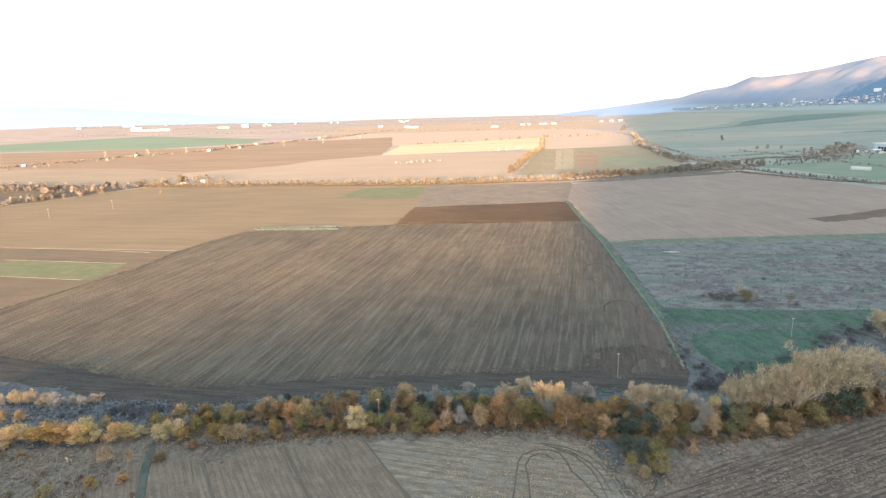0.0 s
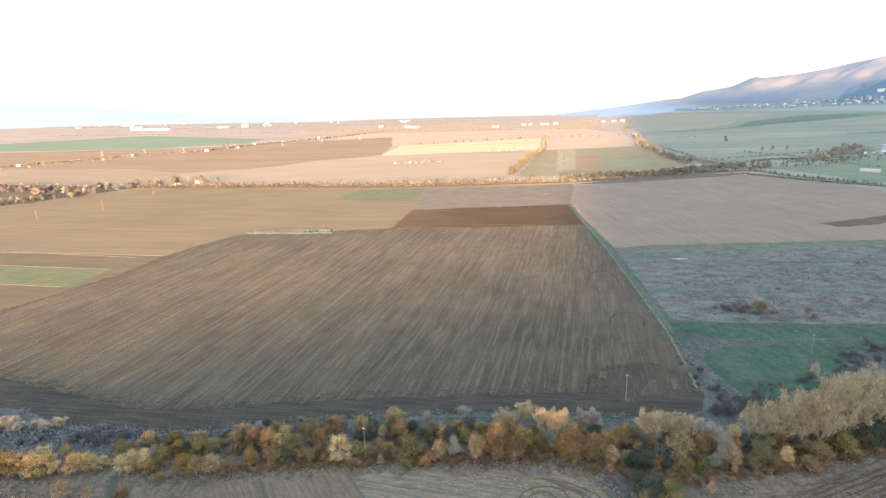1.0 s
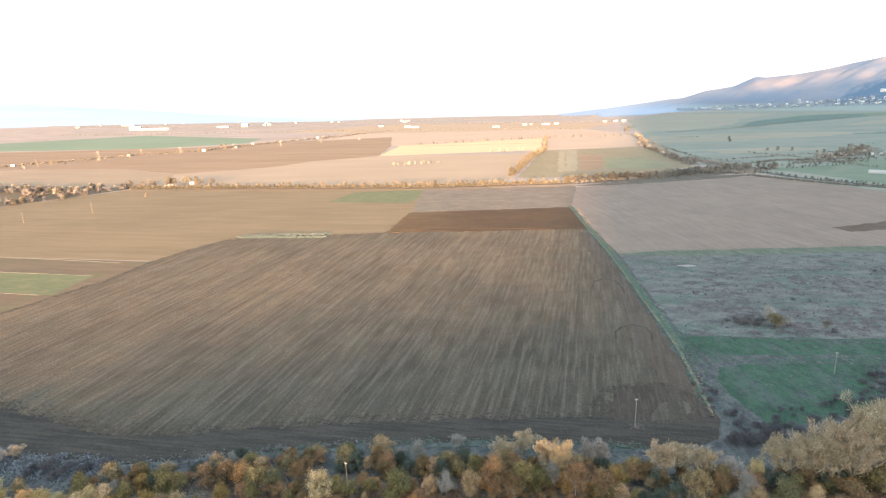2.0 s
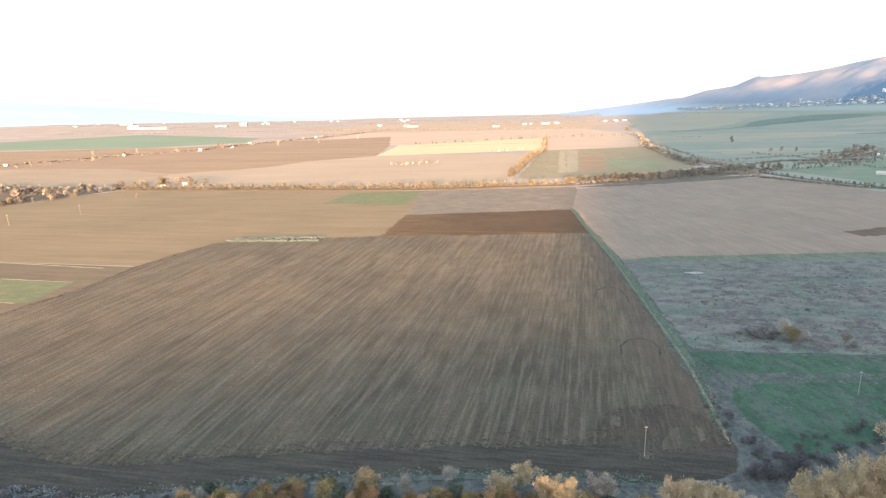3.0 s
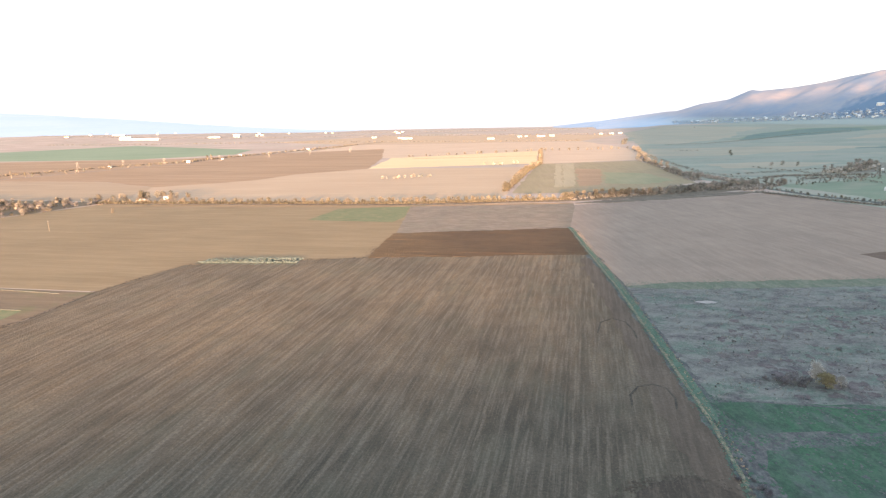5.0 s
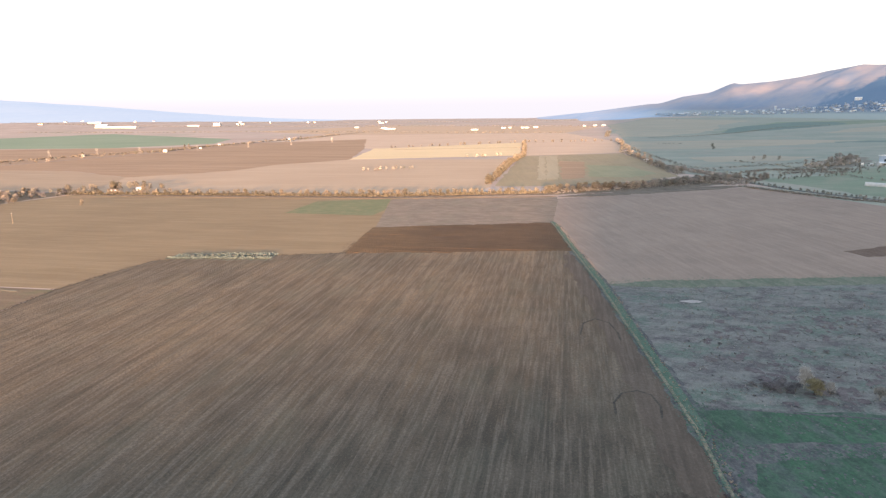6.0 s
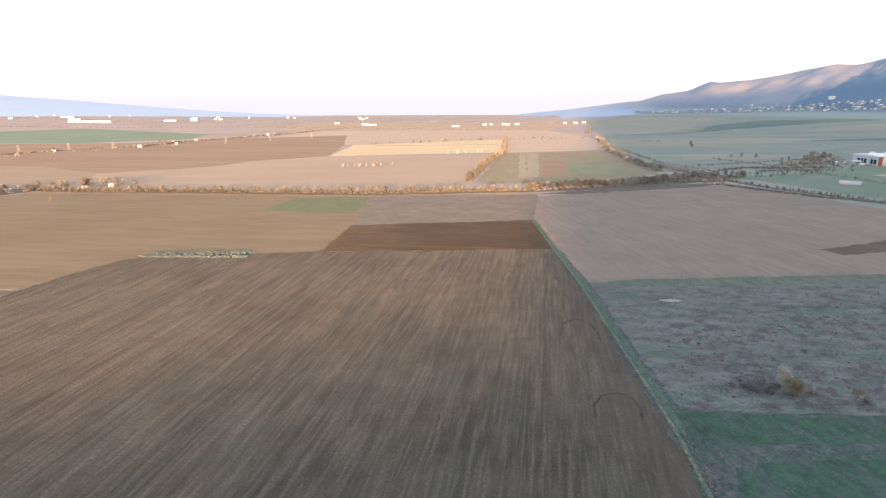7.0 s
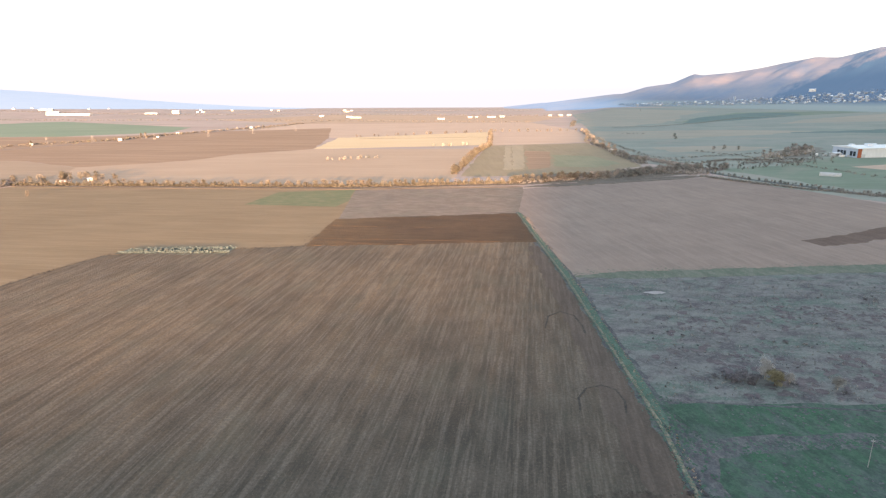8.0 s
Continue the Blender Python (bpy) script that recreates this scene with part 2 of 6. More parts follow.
TRACK = land("wheel_track", (0.138, 0.115, 0.087), (0.094, 0.081, 0.062), (0.190, 0.159, 0.121), 0, (1.5, 8), 8, 0.4, 0.5, 0.5)
MIDPALE = land("far_stubble", (0.40, 0.282, 0.195), (0.345, 0.24, 0.165), (0.46, 0.335, 0.235), 84, (5, 120), 90, 0.55, 0.6, 0.2, mottle=(140, 34, 0.4))
MIDBROWN = land("far_brown", (0.308, 0.196, 0.123), (0.244, 0.155, 0.099), (0.384, 0.260, 0.170), 84, (9, 220), 120, 0.7, 0.6, 0.2, mottle=(220, 40, 0.5))
STRAW = land("straw_field", (0.58, 0.43, 0.26), (0.50, 0.365, 0.215), (0.63, 0.48, 0.30), 84, (6, 140), 80, 0.5, 0.5, 0.2, mottle=(90, 26, 0.4))
# pinkish tint of the far fields carries some of the haze
PINKFIELD = land("pale_far_field", (0.46, 0.328, 0.240), (0.39, 0.275, 0.20), (0.51, 0.38, 0.285), 84, (6, 140), 80, 0.5, 0.5, 0.2, mottle=(110, 30, 0.45))
FARGREEN = land("far_green", (0.285, 0.216, 0.132), (0.225, 0.178, 0.112), (0.34, 0.262, 0.168), 5, (7, 90), 90, 0.5, 0.5, 0.2, (0.265, 0.198, 0.137), 0.6, mottle=(30, 50, 0.4))
LONGGREEN = land("long_green", (0.201, 0.240, 0.157), (0.166, 0.203, 0.133), (0.254, 0.273, 0.196), 84, (12, 260), 200, 0.6, 0.6, 0.2, mottle=(160, 40, 0.4))
MEADOW = land("meadow", (0.264, 0.264, 0.210), (0.173, 0.190, 0.159), (0.349, 0.330, 0.267), 96, (9, 130), 120, 0.7, 0.75, 0.3, (0.282, 0.246, 0.203), 0.75, mottle=(120, 36, 0.55))
PASTURE = land("pale_pasture", (0.253, 0.250, 0.209), (0.196, 0.209, 0.172), (0.316, 0.300, 0.255), 95, (7, 80), 90, 0.5, 0.7, 0.3, (0.180, 0.206, 0.167), 0.6)
LUSH = land("green_pasture", (0.181, 0.216, 0.151), (0.141, 0.169, 0.120), (0.245, 0.255, 0.194), 95, (6, 60), 70, 0.5, 0.7, 0.3, (0.250, 0.230, 0.179), 0.6)
# plain is coloured paler and pinker to stand for haze far off
PLAIN = land("plain", (0.403, 0.306, 0.260), (0.280, 0.212, 0.182), (0.485, 0.371, 0.309), 84, (34, 500), 320, 0.7, 0.7, 0.1, (0.269, 0.249, 0.200), 0.6, mottle=(260, 60, 0.5))

THINCROP = land("thin_crop", (0.262, 0.232, 0.142), (0.205, 0.196, 0.120), (0.315, 0.268, 0.175), 5, (5, 60), 50, 0.5, 0.6, 0.2, mottle=(26, 34, 0.45))
PALECROP = land("pale_crop", (0.345, 0.272, 0.180), (0.280, 0.222, 0.150), (0.400, 0.320, 0.220), 5, (4, 60), 50, 0.5, 0.5, 0.2, mottle=(20, 40, 0.4))
TANFAR = land("far_tan", (0.345, 0.240, 0.160), (0.275, 0.192, 0.130), (0.400, 0.290, 0.200), 84, (6, 160), 90, 0.6, 0.6, 0.2, mottle=(150, 30, 0.45))
DRYPASTURE = land("dry_pasture", (0.330, 0.278, 0.212), (0.255, 0.226, 0.176), (0.385, 0.325, 0.250), 92, (9, 160), 110, 0.6, 0.6, 0.2, (0.255, 0.250, 0.200), 0.6, mottle=(120, 40, 0.5))
STRIPSOIL = land("strip_soil", (0.144, 0.095, 0.072), (0.102, 0.068, 0.052), (0.203, 0.144, 0.110), 15, (1.2, 20), 25, 0.5, 0.5, 0.5, mottle=(14, 9, 0.4))
BARK = plain("bark", (0.13, 0.105, 0.08), 0.9, 0.4, 3)
PALEBARK = plain("pale_bark", (0.46, 0.40, 0.32), 0.9, 0.25, 3)
LEAF = {
    "orange": leafage("russet_leaves", (0.56, 0.345, 0.135), (0.19, 0.118, 0.056), 0.3),
    "yellow": leafage("yellow_leaves", (0.64, 0.46, 0.2), (0.25, 0.172, 0.08), 0.22),
    "olive": leafage("olive_leaves", (0.36, 0.29, 0.125), (0.1, 0.086, 0.046), 0.3),
    "moss": leafage("moss_green_leaves", (0.25, 0.222, 0.118), (0.118, 0.106, 0.062), 0.2),
    "green": leafage("dark_green_leaves", (0.125, 0.14, 0.105), (0.048, 0.058, 0.046), 0.3),
    "brown": leafage("brown_twigs", (0.42, 0.268, 0.14), (0.118, 0.078, 0.05), 0.35),
    "pale": leafage("pale_twigs", (0.6, 0.49, 0.335), (0.26, 0.203, 0.135), 0.12),
    "cream": leafage("cream_leaves", (0.76, 0.585, 0.34), (0.3, 0.218, 0.118), 0.14),
    "silver": leafage("silver_leaves", (0.44, 0.41, 0.37), (0.215, 0.2, 0.18), 0.2),
    "blue": leafage("bare_grey_twigs", (0.2, 0.185, 0.188), (0.1, 0.092, 0.096), 0.25),
    "tuft": leafage("dead_stalks", (0.285, 0.278, 0.262), (0.215, 0.210, 0.203), 0.1),
    "straw": leafage("dry_straw", (0.345, 0.275, 0.195), (0.215, 0.178, 0.135), 0.1),
    "tan": leafage("tan_leaves", (0.6, 0.44, 0.25), (0.165, 0.118, 0.076), 0.22),
    "wheat": leafage("wheat_yellow_leaves", (0.56, 0.45, 0.275), (0.32, 0.25, 0.145), 0.10),
    "under": leafage("russet_undergrowth", (0.275, 0.182, 0.115), (0.1, 0.07, 0.052), 0.3),
    # blue-grey tint of the village trees carries the distance haze
    "village": leafage("hazed_village_twigs", (0.3, 0.34, 0.41), (0.25, 0.285, 0.345), 0.08),
    "barewood": leafage("bare_wood_twigs", (0.330, 0.285, 0.245), (0.225, 0.198, 0.172), 0.2),
    "thorn": leafage("dark_thorn_twigs", (0.165, 0.148, 0.158), (0.092, 0.082, 0.09), 0.25),
    "far": leafage("far_twigs", (0.195, 0.168, 0.132), (0.08, 0.07, 0.058), 0.3),
    # meadow twigs are lightened in colour to carry distance haze
    "meadow": leafage("meadow_twigs", (0.3, 0.285, 0.245), (0.215, 0.206, 0.18), 0.3),
    "bright": leafage("pale_bare_twigs", (0.36, 0.31, 0.265), (0.27, 0.235, 0.2), 0.2),
    "farpale": leafage("far_pale_twigs", (0.24, 0.215, 0.178), (0.105, 0.095, 0.08), 0.25),
    "fargrey": leafage("far_grey_twigs", (0.385, 0.34, 0.29), (0.165, 0.145, 0.125), 0.35),
    "woods": leafage("pale_wood_twigs", (0.42, 0.37, 0.325), (0.32, 0.285, 0.25), 0.1),
    "damp": leafage("blue_grey_scrub", (0.235, 0.240, 0.258), (0.135, 0.138, 0.152), 0.1),
    "weeds": leafage("tall_green_weeds", (0.168, 0.2, 0.188), (0.128, 0.156, 0.146), 0.1),
    "white": leafage("whitish_twigs", (0.5, 0.475, 0.44), (0.32, 0.3, 0.275), 0.1),
    # far green leaves too are paler, for the haze before them
    "fargreen": leafage("far_green_leaves", (0.2, 0.198, 0.16), (0.14, 0.14, 0.114), 0.3),
}
WHITEWALL = plain("white_render", (0.80, 0.78, 0.74), 0.8, 0.12, 0.4)
CREAMWALL = plain("cream_render", (0.72, 0.62, 0.48), 0.8, 0.15, 0.4)
# village roof tiles are greyed in colour to carry the haze
HAZEDROOF = plain("hazed_grey_tiles", (0.40, 0.38, 0.40), 0.85, 0.3, 0.8)
ROOFTILE = plain("roof_tiles", (0.38, 0.22, 0.16), 0.85, 0.4, 0.8)
METALROOF = plain("pale_sheet_roof", (0.74, 0.76, 0.78), 0.5, 0.12, 0.3)
GLASS = plain("dark_window", (0.05, 0.06, 0.07), 0.15, 0.2, 1.0)
ORANGEPANEL = plain("orange_panel", (0.42, 0.13, 0.065), 0.6, 0.15, 0.5)
CONCRETE = plain("pole_concrete", (0.42, 0.39, 0.35), 0.85, 0.25, 2.0)
WOODPOLE = plain("pole_wood", (0.31, 0.245, 0.19), 0.85, 0.3, 2.0)
LATTICE = plain("weathered_lattice_steel", (0.40, 0.37, 0.34), 0.6, 0.15, 1.0)
CLADDING = plain("blue_grey_cladding", (0.50, 0.55, 0.62), 0.5, 0.12, 0.3)
PALEWALL = plain("weathered_white_wall", (0.52, 0.50, 0.47), 0.8, 0.25, 0.4)
STEEL = plain("galvanised_steel", (0.62, 0.60, 0.56), 0.5, 0.15, 1.0)


# ---- shape helpers ----
def link(name, bm, mat, parent=None, label=""):
    me = bpy.data.meshes.new(name)
    bm.to_mesh(me)
    bm.free()
    return part(name, me, mat, parent, label)


def part(name, me, mat, parent=None, label=""):
    if mat is not None and not me.materials:
        me.materials.append(mat)
    ob = new(name, me)
    ob.parent = parent
    if label:
        tagged(ob, label)
    return ob


def structure(name, bm, mat, label, category):
    return tagged(link(name, bm, mat), label, category, kind="structure")


def ragged(corners, step, size):
    """The same outline with its sides broken up unevenly."""
    out = []
    for (x0, y0), (x1, y1) in zip(corners, corners[1:] + corners[:1]):
        d = math.hypot(x1 - x0, y1 - y0)
        k = max(1, int(d / step))
        nx, ny = (y1 - y0) / d, -(x1 - x0) / d
        for i in range(k):
            f = i / k
            x, y = x0 + (x1 - x0) * f, y0 + (y1 - y0) * f
            o = size * (noise.noise(Vector((x * 0.11, y * 0.11, 3.1))) * 1.4 + random.uniform(-0.5, 0.5)) if i else 0
            out.append((x + nx * o, y + ny * o))
    return out


def field(name, corners, mat, label, z=0.05, turn=None, spacing=1.3, ridge=0.12, uneven=0.0, step=4.0):
    """A field as one raised sheet with a skirt; with `turn`, real plough ridges across it."""
    if uneven:
        corners = ragged(corners, step, uneven)
    bm = bmesh.new()
    f = bm.faces.new([bm.verts.new((x, y, z)) for x, y in corners])
    if bmesh_up(f) < 0:
        f.normal_flip()
    if turn is None:
        bmesh.ops.triangulate(bm, faces=[f])
    else:
        along = Vector((-math.sin(radians(turn)), math.cos(radians(turn)), 0))
        across = Vector((along.y, -along.x, 0))
        us = [across.dot(Vector((x, y, 0))) for x, y in corners]
        k, u0 = 0, math.floor(min(us) / spacing) * spacing
        while u0 + k * spacing < max(us):
            u = u0 + k * spacing
            bmesh.ops.bisect_plane(bm, geom=bm.verts[:] + bm.edges[:] + bm.faces[:], dist=0.001, plane_co=across * u, plane_no=across)
            k += 1
        for v in bm.verts:
            q = (across.dot(v.co) - u0) / spacing
            if abs(q - round(q)) < 0.02 and round(q) % 2:
                v.co.z += ridge * random.uniform(0.6, 1.2)
    edges = [ed for ed in bm.edges if len(ed.link_faces) == 1]
    slope = collections.defaultdict(Vector)
    for ed in edges:
        p, q = (v.co for v in ed.verts)
        n = Vector((q.y - p.y, p.x - q.x, 0)).normalized()
        n *= 1 if n.dot((p + q) / 2 - ed.link_faces[0].calc_center_median()) > 0 else -1
        for v in ed.verts:
            slope[(round(v.co.x, 3), round(v.co.y, 3))] += n
    out = bmesh.ops.extrude_edge_only(bm, edges=edges)["geom"]
    for v in out:
        if isinstance(v, bmesh.types.BMVert):
            n = slope[(round(v.co.x, 3), round(v.co.y, 3))]
            v.co += (n.normalized() if n.length > 0.1 else n) * (v.co.z + 0.05) * 9
            v.co.z = -0.05
    return structure(name, bm, mat, label, "field")


def bmesh_up(f):
    f.normal_update()
    return f.normal.z


def ribbon_mesh(points, width, z, step=1.6, wobble=0.25):
    """A strip of ground along a line of points, with slightly uneven edges."""
    bm = bmesh.new()
    pts = []
    for (x0, y0), (x1, y1) in zip(points, points[1:]):
        k = max(1, int(math.hypot(x1 - x0, y1 - y0) / (step if abs(x0) < 320 and y0 < 620 else 12.0)))
        pts += [Vector((x0 + (x1 - x0) * i / k, y0 + (y1 - y0) * i / k, z)) for i in range(k)]
    pts.append(Vector((*points[-1], z)))
    rows = []
    for i, p in enumerate(pts):
        d = (pts[min(i + 1, len(pts) - 1)] - pts[max(i - 1, 0)]).normalized()
        ends = min(1.0, 0.15 + min((p - pts[0]).length, (p - pts[-1]).length) / (2.5 * width))
        s = Vector((d.y, -d.x, 0)) * width / 2 * ends
        o = Vector((d.y, -d.x, 0)) * min(2 * z, 0.22 * width) * ends
        w1, w2 = (1 + wobble * (1.3 * noise.noise(p * 0.16 + Vector((0, 0, k))) + random.uniform(-0.35, 0.35)) for k in (1, 8))
        rows.append([bm.verts.new(p - s * w1 - o - Vector((0, 0, z + 0.03))), bm.verts.new(p - s * w1), bm.verts.new(p + s * w2), bm.verts.new(p + s * w2 + o - Vector((0, 0, z + 0.03)))])
    for r, q in zip(rows, rows[1:]):
        for i in range(3):
            bm.faces.new((r[i], r[i + 1], q[i + 1], q[i]))
    return bm


def ribbon(name, points, width, mat, label, category, z=0.1, wobble=0.25):
    return structure(name, ribbon_mesh(points, width, z, wobble=wobble), mat, label, category)


def tube(bm, a, b, r0, r1, sides=6):
    a, b = Vector(a), Vector(b)
    q = (b - a).to_track_quat("Z", "Y").to_matrix()
    rings = []
    for p, r in ((a, r0), (b, r1)):
        rings.append([bm.verts.new(p + q @ Vector((math.cos(i * math.tau / sides) * r, math.sin(i * math.tau / sides) * r, 0))) for i in range(sides)])
    for i in range(sides):
        bm.faces.new((rings[0][i], rings[0][(i + 1) % sides], rings[1][(i + 1) % sides], rings[1][i]))
    bm.faces.new(rings[1])


def box(bm, lo, hi):
    v = [bm.verts.new((x, y, z)) for z in (lo[2], hi[2]) for y in (lo[1], hi[1]) for x in (lo[0], hi[0])]
    for q in ((0, 2, 3, 1), (4, 5, 7, 6), (0, 1, 5, 4), (2, 6, 7, 3), (0, 4, 6, 2), (1, 3, 7, 5)):
        bm.faces.new([v[i] for i in q])


# ---- trees: a tapered trunk with limbs and a crown of many small leaf clumps ----
def tree_meshes(seed, height, width, clumps, leaves, leaf, upright=0.0, bare=0.15, bark=BARK, stem=0.14, puff=(0.15, 0.27), limbs=9):
    """Meshes for trunk and crown, of a tree or shrub whose base is at the origin."""
    rng = np.random.default_rng(seed)
    low = height * bare
    centres = []
    for k in range(clumps):
        h = rng.uniform(0.12, 1.0) ** 0.8
        spread = math.sqrt(max(0.05, 1 - (2 * h - 0.85) ** 2 / 1.4)) * width / 2 * (0.72 if upright < 0.5 else 0.8)
        ang, rad = rng.uniform(0, math.tau), spread * math.sqrt(rng.uniform(0.02, 1))
        centres.append((math.cos(ang) * rad, math.sin(ang) * rad, low + (height - low) * 0.86 * h))
    centres = np.array(centres)
    size = width * rng.uniform(*puff, clumps)
    pick = rng.integers(0, clumps, leaves)
    d = rng.normal(size=(leaves, 3))
    d /= np.linalg.norm(d, axis=1)[:, None]
    d[:, 2] = np.where(d[:, 2] < -0.3, -d[:, 2], d[:, 2])
    r = size[pick] * np.where(rng.uniform(size=leaves) < 0.22, rng.uniform(1.0, 1.75, leaves), rng.uniform(0.5, 1.12, leaves))
    p = centres[pick] + d * r[:, None] * np.array([1, 1, 0.85 + upright * 0.6])
    p[:, 2] = np.maximum(p[:, 2], 0.05)
    t = rng.normal(size=(leaves, 3)) * (1 - 0.5 * upright) + d * 0.4 + np.array([0, 0, upright * 2.2])
    t /= np.linalg.norm(t, axis=1)[:, None]
    s = np.cross(t, d + rng.normal(size=(leaves, 3)) * 0.35)
    s /= np.linalg.norm(s, axis=1)[:, None] + 1e-6
    L = leaf * rng.uniform(0.6, 1.5, leaves)[:, None] * (1 + upright * 1.2)
    Wd = leaf * rng.uniform(0.5, 1.0, leaves)[:, None] * (1 - 0.55 * upright)
    verts = np.stack([p - t * L * 0.5, p + s * Wd * 0.5, p + t * L * 0.5, p - s * Wd * 0.5], axis=1).reshape(-1, 3)
    crown = bpy.data.meshes.new("crown")
    crown.from_pydata(verts.tolist(), [], [(4 * i, 4 * i + 1, 4 * i + 2, 4 * i + 3) for i in range(leaves)])
    bm = bmesh.new()
    fork = Vector((0, 0, max(low, height * 0.22)))
    tube(bm, (0, 0, -0.3), fork, stem * height / 7, stem * 0.7 * height / 7)
    for c in centres[: min(clumps, limbs)]:
        c = Vector(c)
        mid = fork.lerp(c, 0.55) + Vector((0, 0, height * 0.04))
        tube(bm, fork, mid, stem * 0.5 * height / 7, stem * 0.3 * height / 7, 4)
        tube(bm, mid, c, stem * 0.3 * height / 7, stem * 0.1 * height / 7, 4)
    trunk = bpy.data.meshes.new("trunk")
    bm.to_mesh(trunk)
    bm.free()
    trunk.materials.append(bark)
    return trunk, crown


def twig_meshes(seed, height, width, limbs, twigs, long, thick, bark, stem=0.2, fan=0.75):
    """Meshes of a half-bare tree: pale limbs that fork twice, and a haze of fine upright twigs with few leaves."""
    rng = np.random.default_rng(seed)
    bm = bmesh.new()
    unit = height / 7
    tube(bm, (0, 0, -0.3), (0, 0, height * 0.16), stem * unit, stem * 0.8 * unit, 7)
    ends = []
    for k in range(limbs):
        ang = k * 2.4 + rng.uniform(-0.5, 0.5)
        out = width / 2 * fan * math.sqrt(rng.uniform(0.05, 1))
        root = Vector((0, 0, height * rng.uniform(0.08, 0.18)))
        tip = Vector((math.cos(ang) * out, math.sin(ang) * out, height * rng.uniform(0.55, 0.9) * (1 - 0.25 * (out / width * 2) ** 2)))
        mid = root.lerp(tip, 0.5) + Vector((math.cos(ang), math.sin(ang), 0)) * width * 0.06
        tube(bm, root, mid, stem * 0.55 * unit, stem * 0.34 * unit, 5)
        tube(bm, mid, tip, stem * 0.34 * unit, stem * 0.1 * unit, 4)
        ends += [(root, mid), (mid, tip), (mid, tip)]
        for j in range(4):
            f = rng.uniform(0.1, 0.9)
            base = mid.lerp(tip, f)
            side = base + Vector((rng.normal() * width * 0.13, rng.normal() * width * 0.13, height * rng.uniform(0.08, 0.24)))
            tube(bm, base, side, stem * 0.2 * unit, stem * 0.06 * unit, 4)
            ends += [(base, side), (base, side)]
    trunk = bpy.data.meshes.new("trunk")
    bm.to_mesh(trunk)
    bm.free()
    trunk.materials.append(bark)
    tips = np.array([tuple(q) for _, q in ends])
    pick = rng.integers(0, len(tips), twigs)
    ball = rng.normal(size=(twigs, 3))
    ball *= (rng.uniform(0.2, 1, twigs) ** 0.5 / np.linalg.norm(ball, axis=1))[:, None] * width * rng.uniform(0.045, 0.115, len(tips))[pick][:, None]
    p = tips[pick] + ball
    t = ball / np.linalg.norm(ball, axis=1)[:, None] + rng.normal(size=(twigs, 3)) * 0.5 + np.array([0, 0, 0.6])
    t += p / width * np.array([1.2, 1.2, 0])
    t /= np.linalg.norm(t, axis=1)[:, None]
    w = np.cross(t, rng.normal(size=(twigs, 3)))
    w /= np.linalg.norm(w, axis=1)[:, None]
    L = long * rng.uniform(0.4, 1.3, twigs)[:, None]
    W = thick * rng.uniform(0.5, 1.3, twigs)[:, None]
    verts = np.stack([p - w * W * 0.5, p + w * W * 0.5, p + t * L + w * W * 0.25, p + t * L - w * W * 0.25], axis=1).reshape(-1, 3)
    verts[:, 2] = np.maximum(verts[:, 2], 0.05)
    crown = bpy.data.meshes.new("crown")
    crown.from_pydata(verts.tolist(), [], [(4 * i, 4 * i + 1, 4 * i + 2, 4 * i + 3) for i in range(twigs)])
    return trunk, crown


def tree_kind(name, mats, shapes, label, category="tree", group=""):
    """Prototype plants of one kind: one for each shape and leaf colour, kept to be copied."""
    made = []
    for trunk, crown in shapes:
        for mat in mats:
            made.append((trunk, crown, mat, name, label, category, group))
    return made


CROWNS = {}


def plant(kind, x, y, scale=1.0, tall=1.0, z=0.0, label=""):
    trunk, crown, mat, name, text, category, group = kind
    base = new(name)
    base.matrix_basis = Matrix.LocRotScale((x, y, z), Euler((0, 0, random.uniform(0, math.tau))), (scale, scale, scale * tall))
    tagged(base, label or text, category, group)
    key = (crown.name, mat.name)
    if key not in CROWNS:
        me = crown.copy()
        me.materials.append(mat)
        CROWNS[key] = me
    part("trunk", trunk, None, base)
    part("crown", CROWNS[key], mat, base)
    return base


# ---- the land ----
def ground_z(x, y):
    """The plain is level near by; far off it sinks to the middle of the valley and rises towards the hills."""
    r, az = math.hypot(x, y), math.degrees(math.atan2(x, y))
    f = min(1.0, max(0.0, (r - 2300) / 2400))
    return f * f * (3 - 2 * f) * float(np.interp(az, [-80, -58, -41, -30, -20, 2, 14], [30, 38, 27, 4, -20, -34, 0]))


bm = bmesh.new()
rings = (0, 150, 400, 900, 1800, 2300, 2700, 3100, 3500, 3900, 4300, 4700)
grid = []
for r in rings[1:]:
    ring = [(math.sin(k * math.tau / 120) * r, math.cos(k * math.tau / 120) * r) for k in range(120)]
    grid.append([bm.verts.new((x, y, ground_z(x, y))) for x, y in ring])
centre = bm.verts.new((0, 0, 0))
for k in range(120):
    bm.faces.new((centre, grid[0][(k + 1) % 120], grid[0][k]))
    for inner, outer in zip(grid, grid[1:]):
        bm.faces.new((inner[k], inner[(k + 1) % 120], outer[(k + 1) % 120], outer[k]))
structure("ground", bm, PLAIN, "brown and dull green farm plain reaching the horizon", "ground")

field("rough_ground", [(-330, -160), (-330, 200), (-245, 172), (-170, 161), (-97, 153), (-40, 168), (24, 176), (44, 183), (47, 240), (330, 240), (330, -160)],
      ROUGH, "grey-green rough grass along the wooded ditch", 0.03, uneven=0.7)
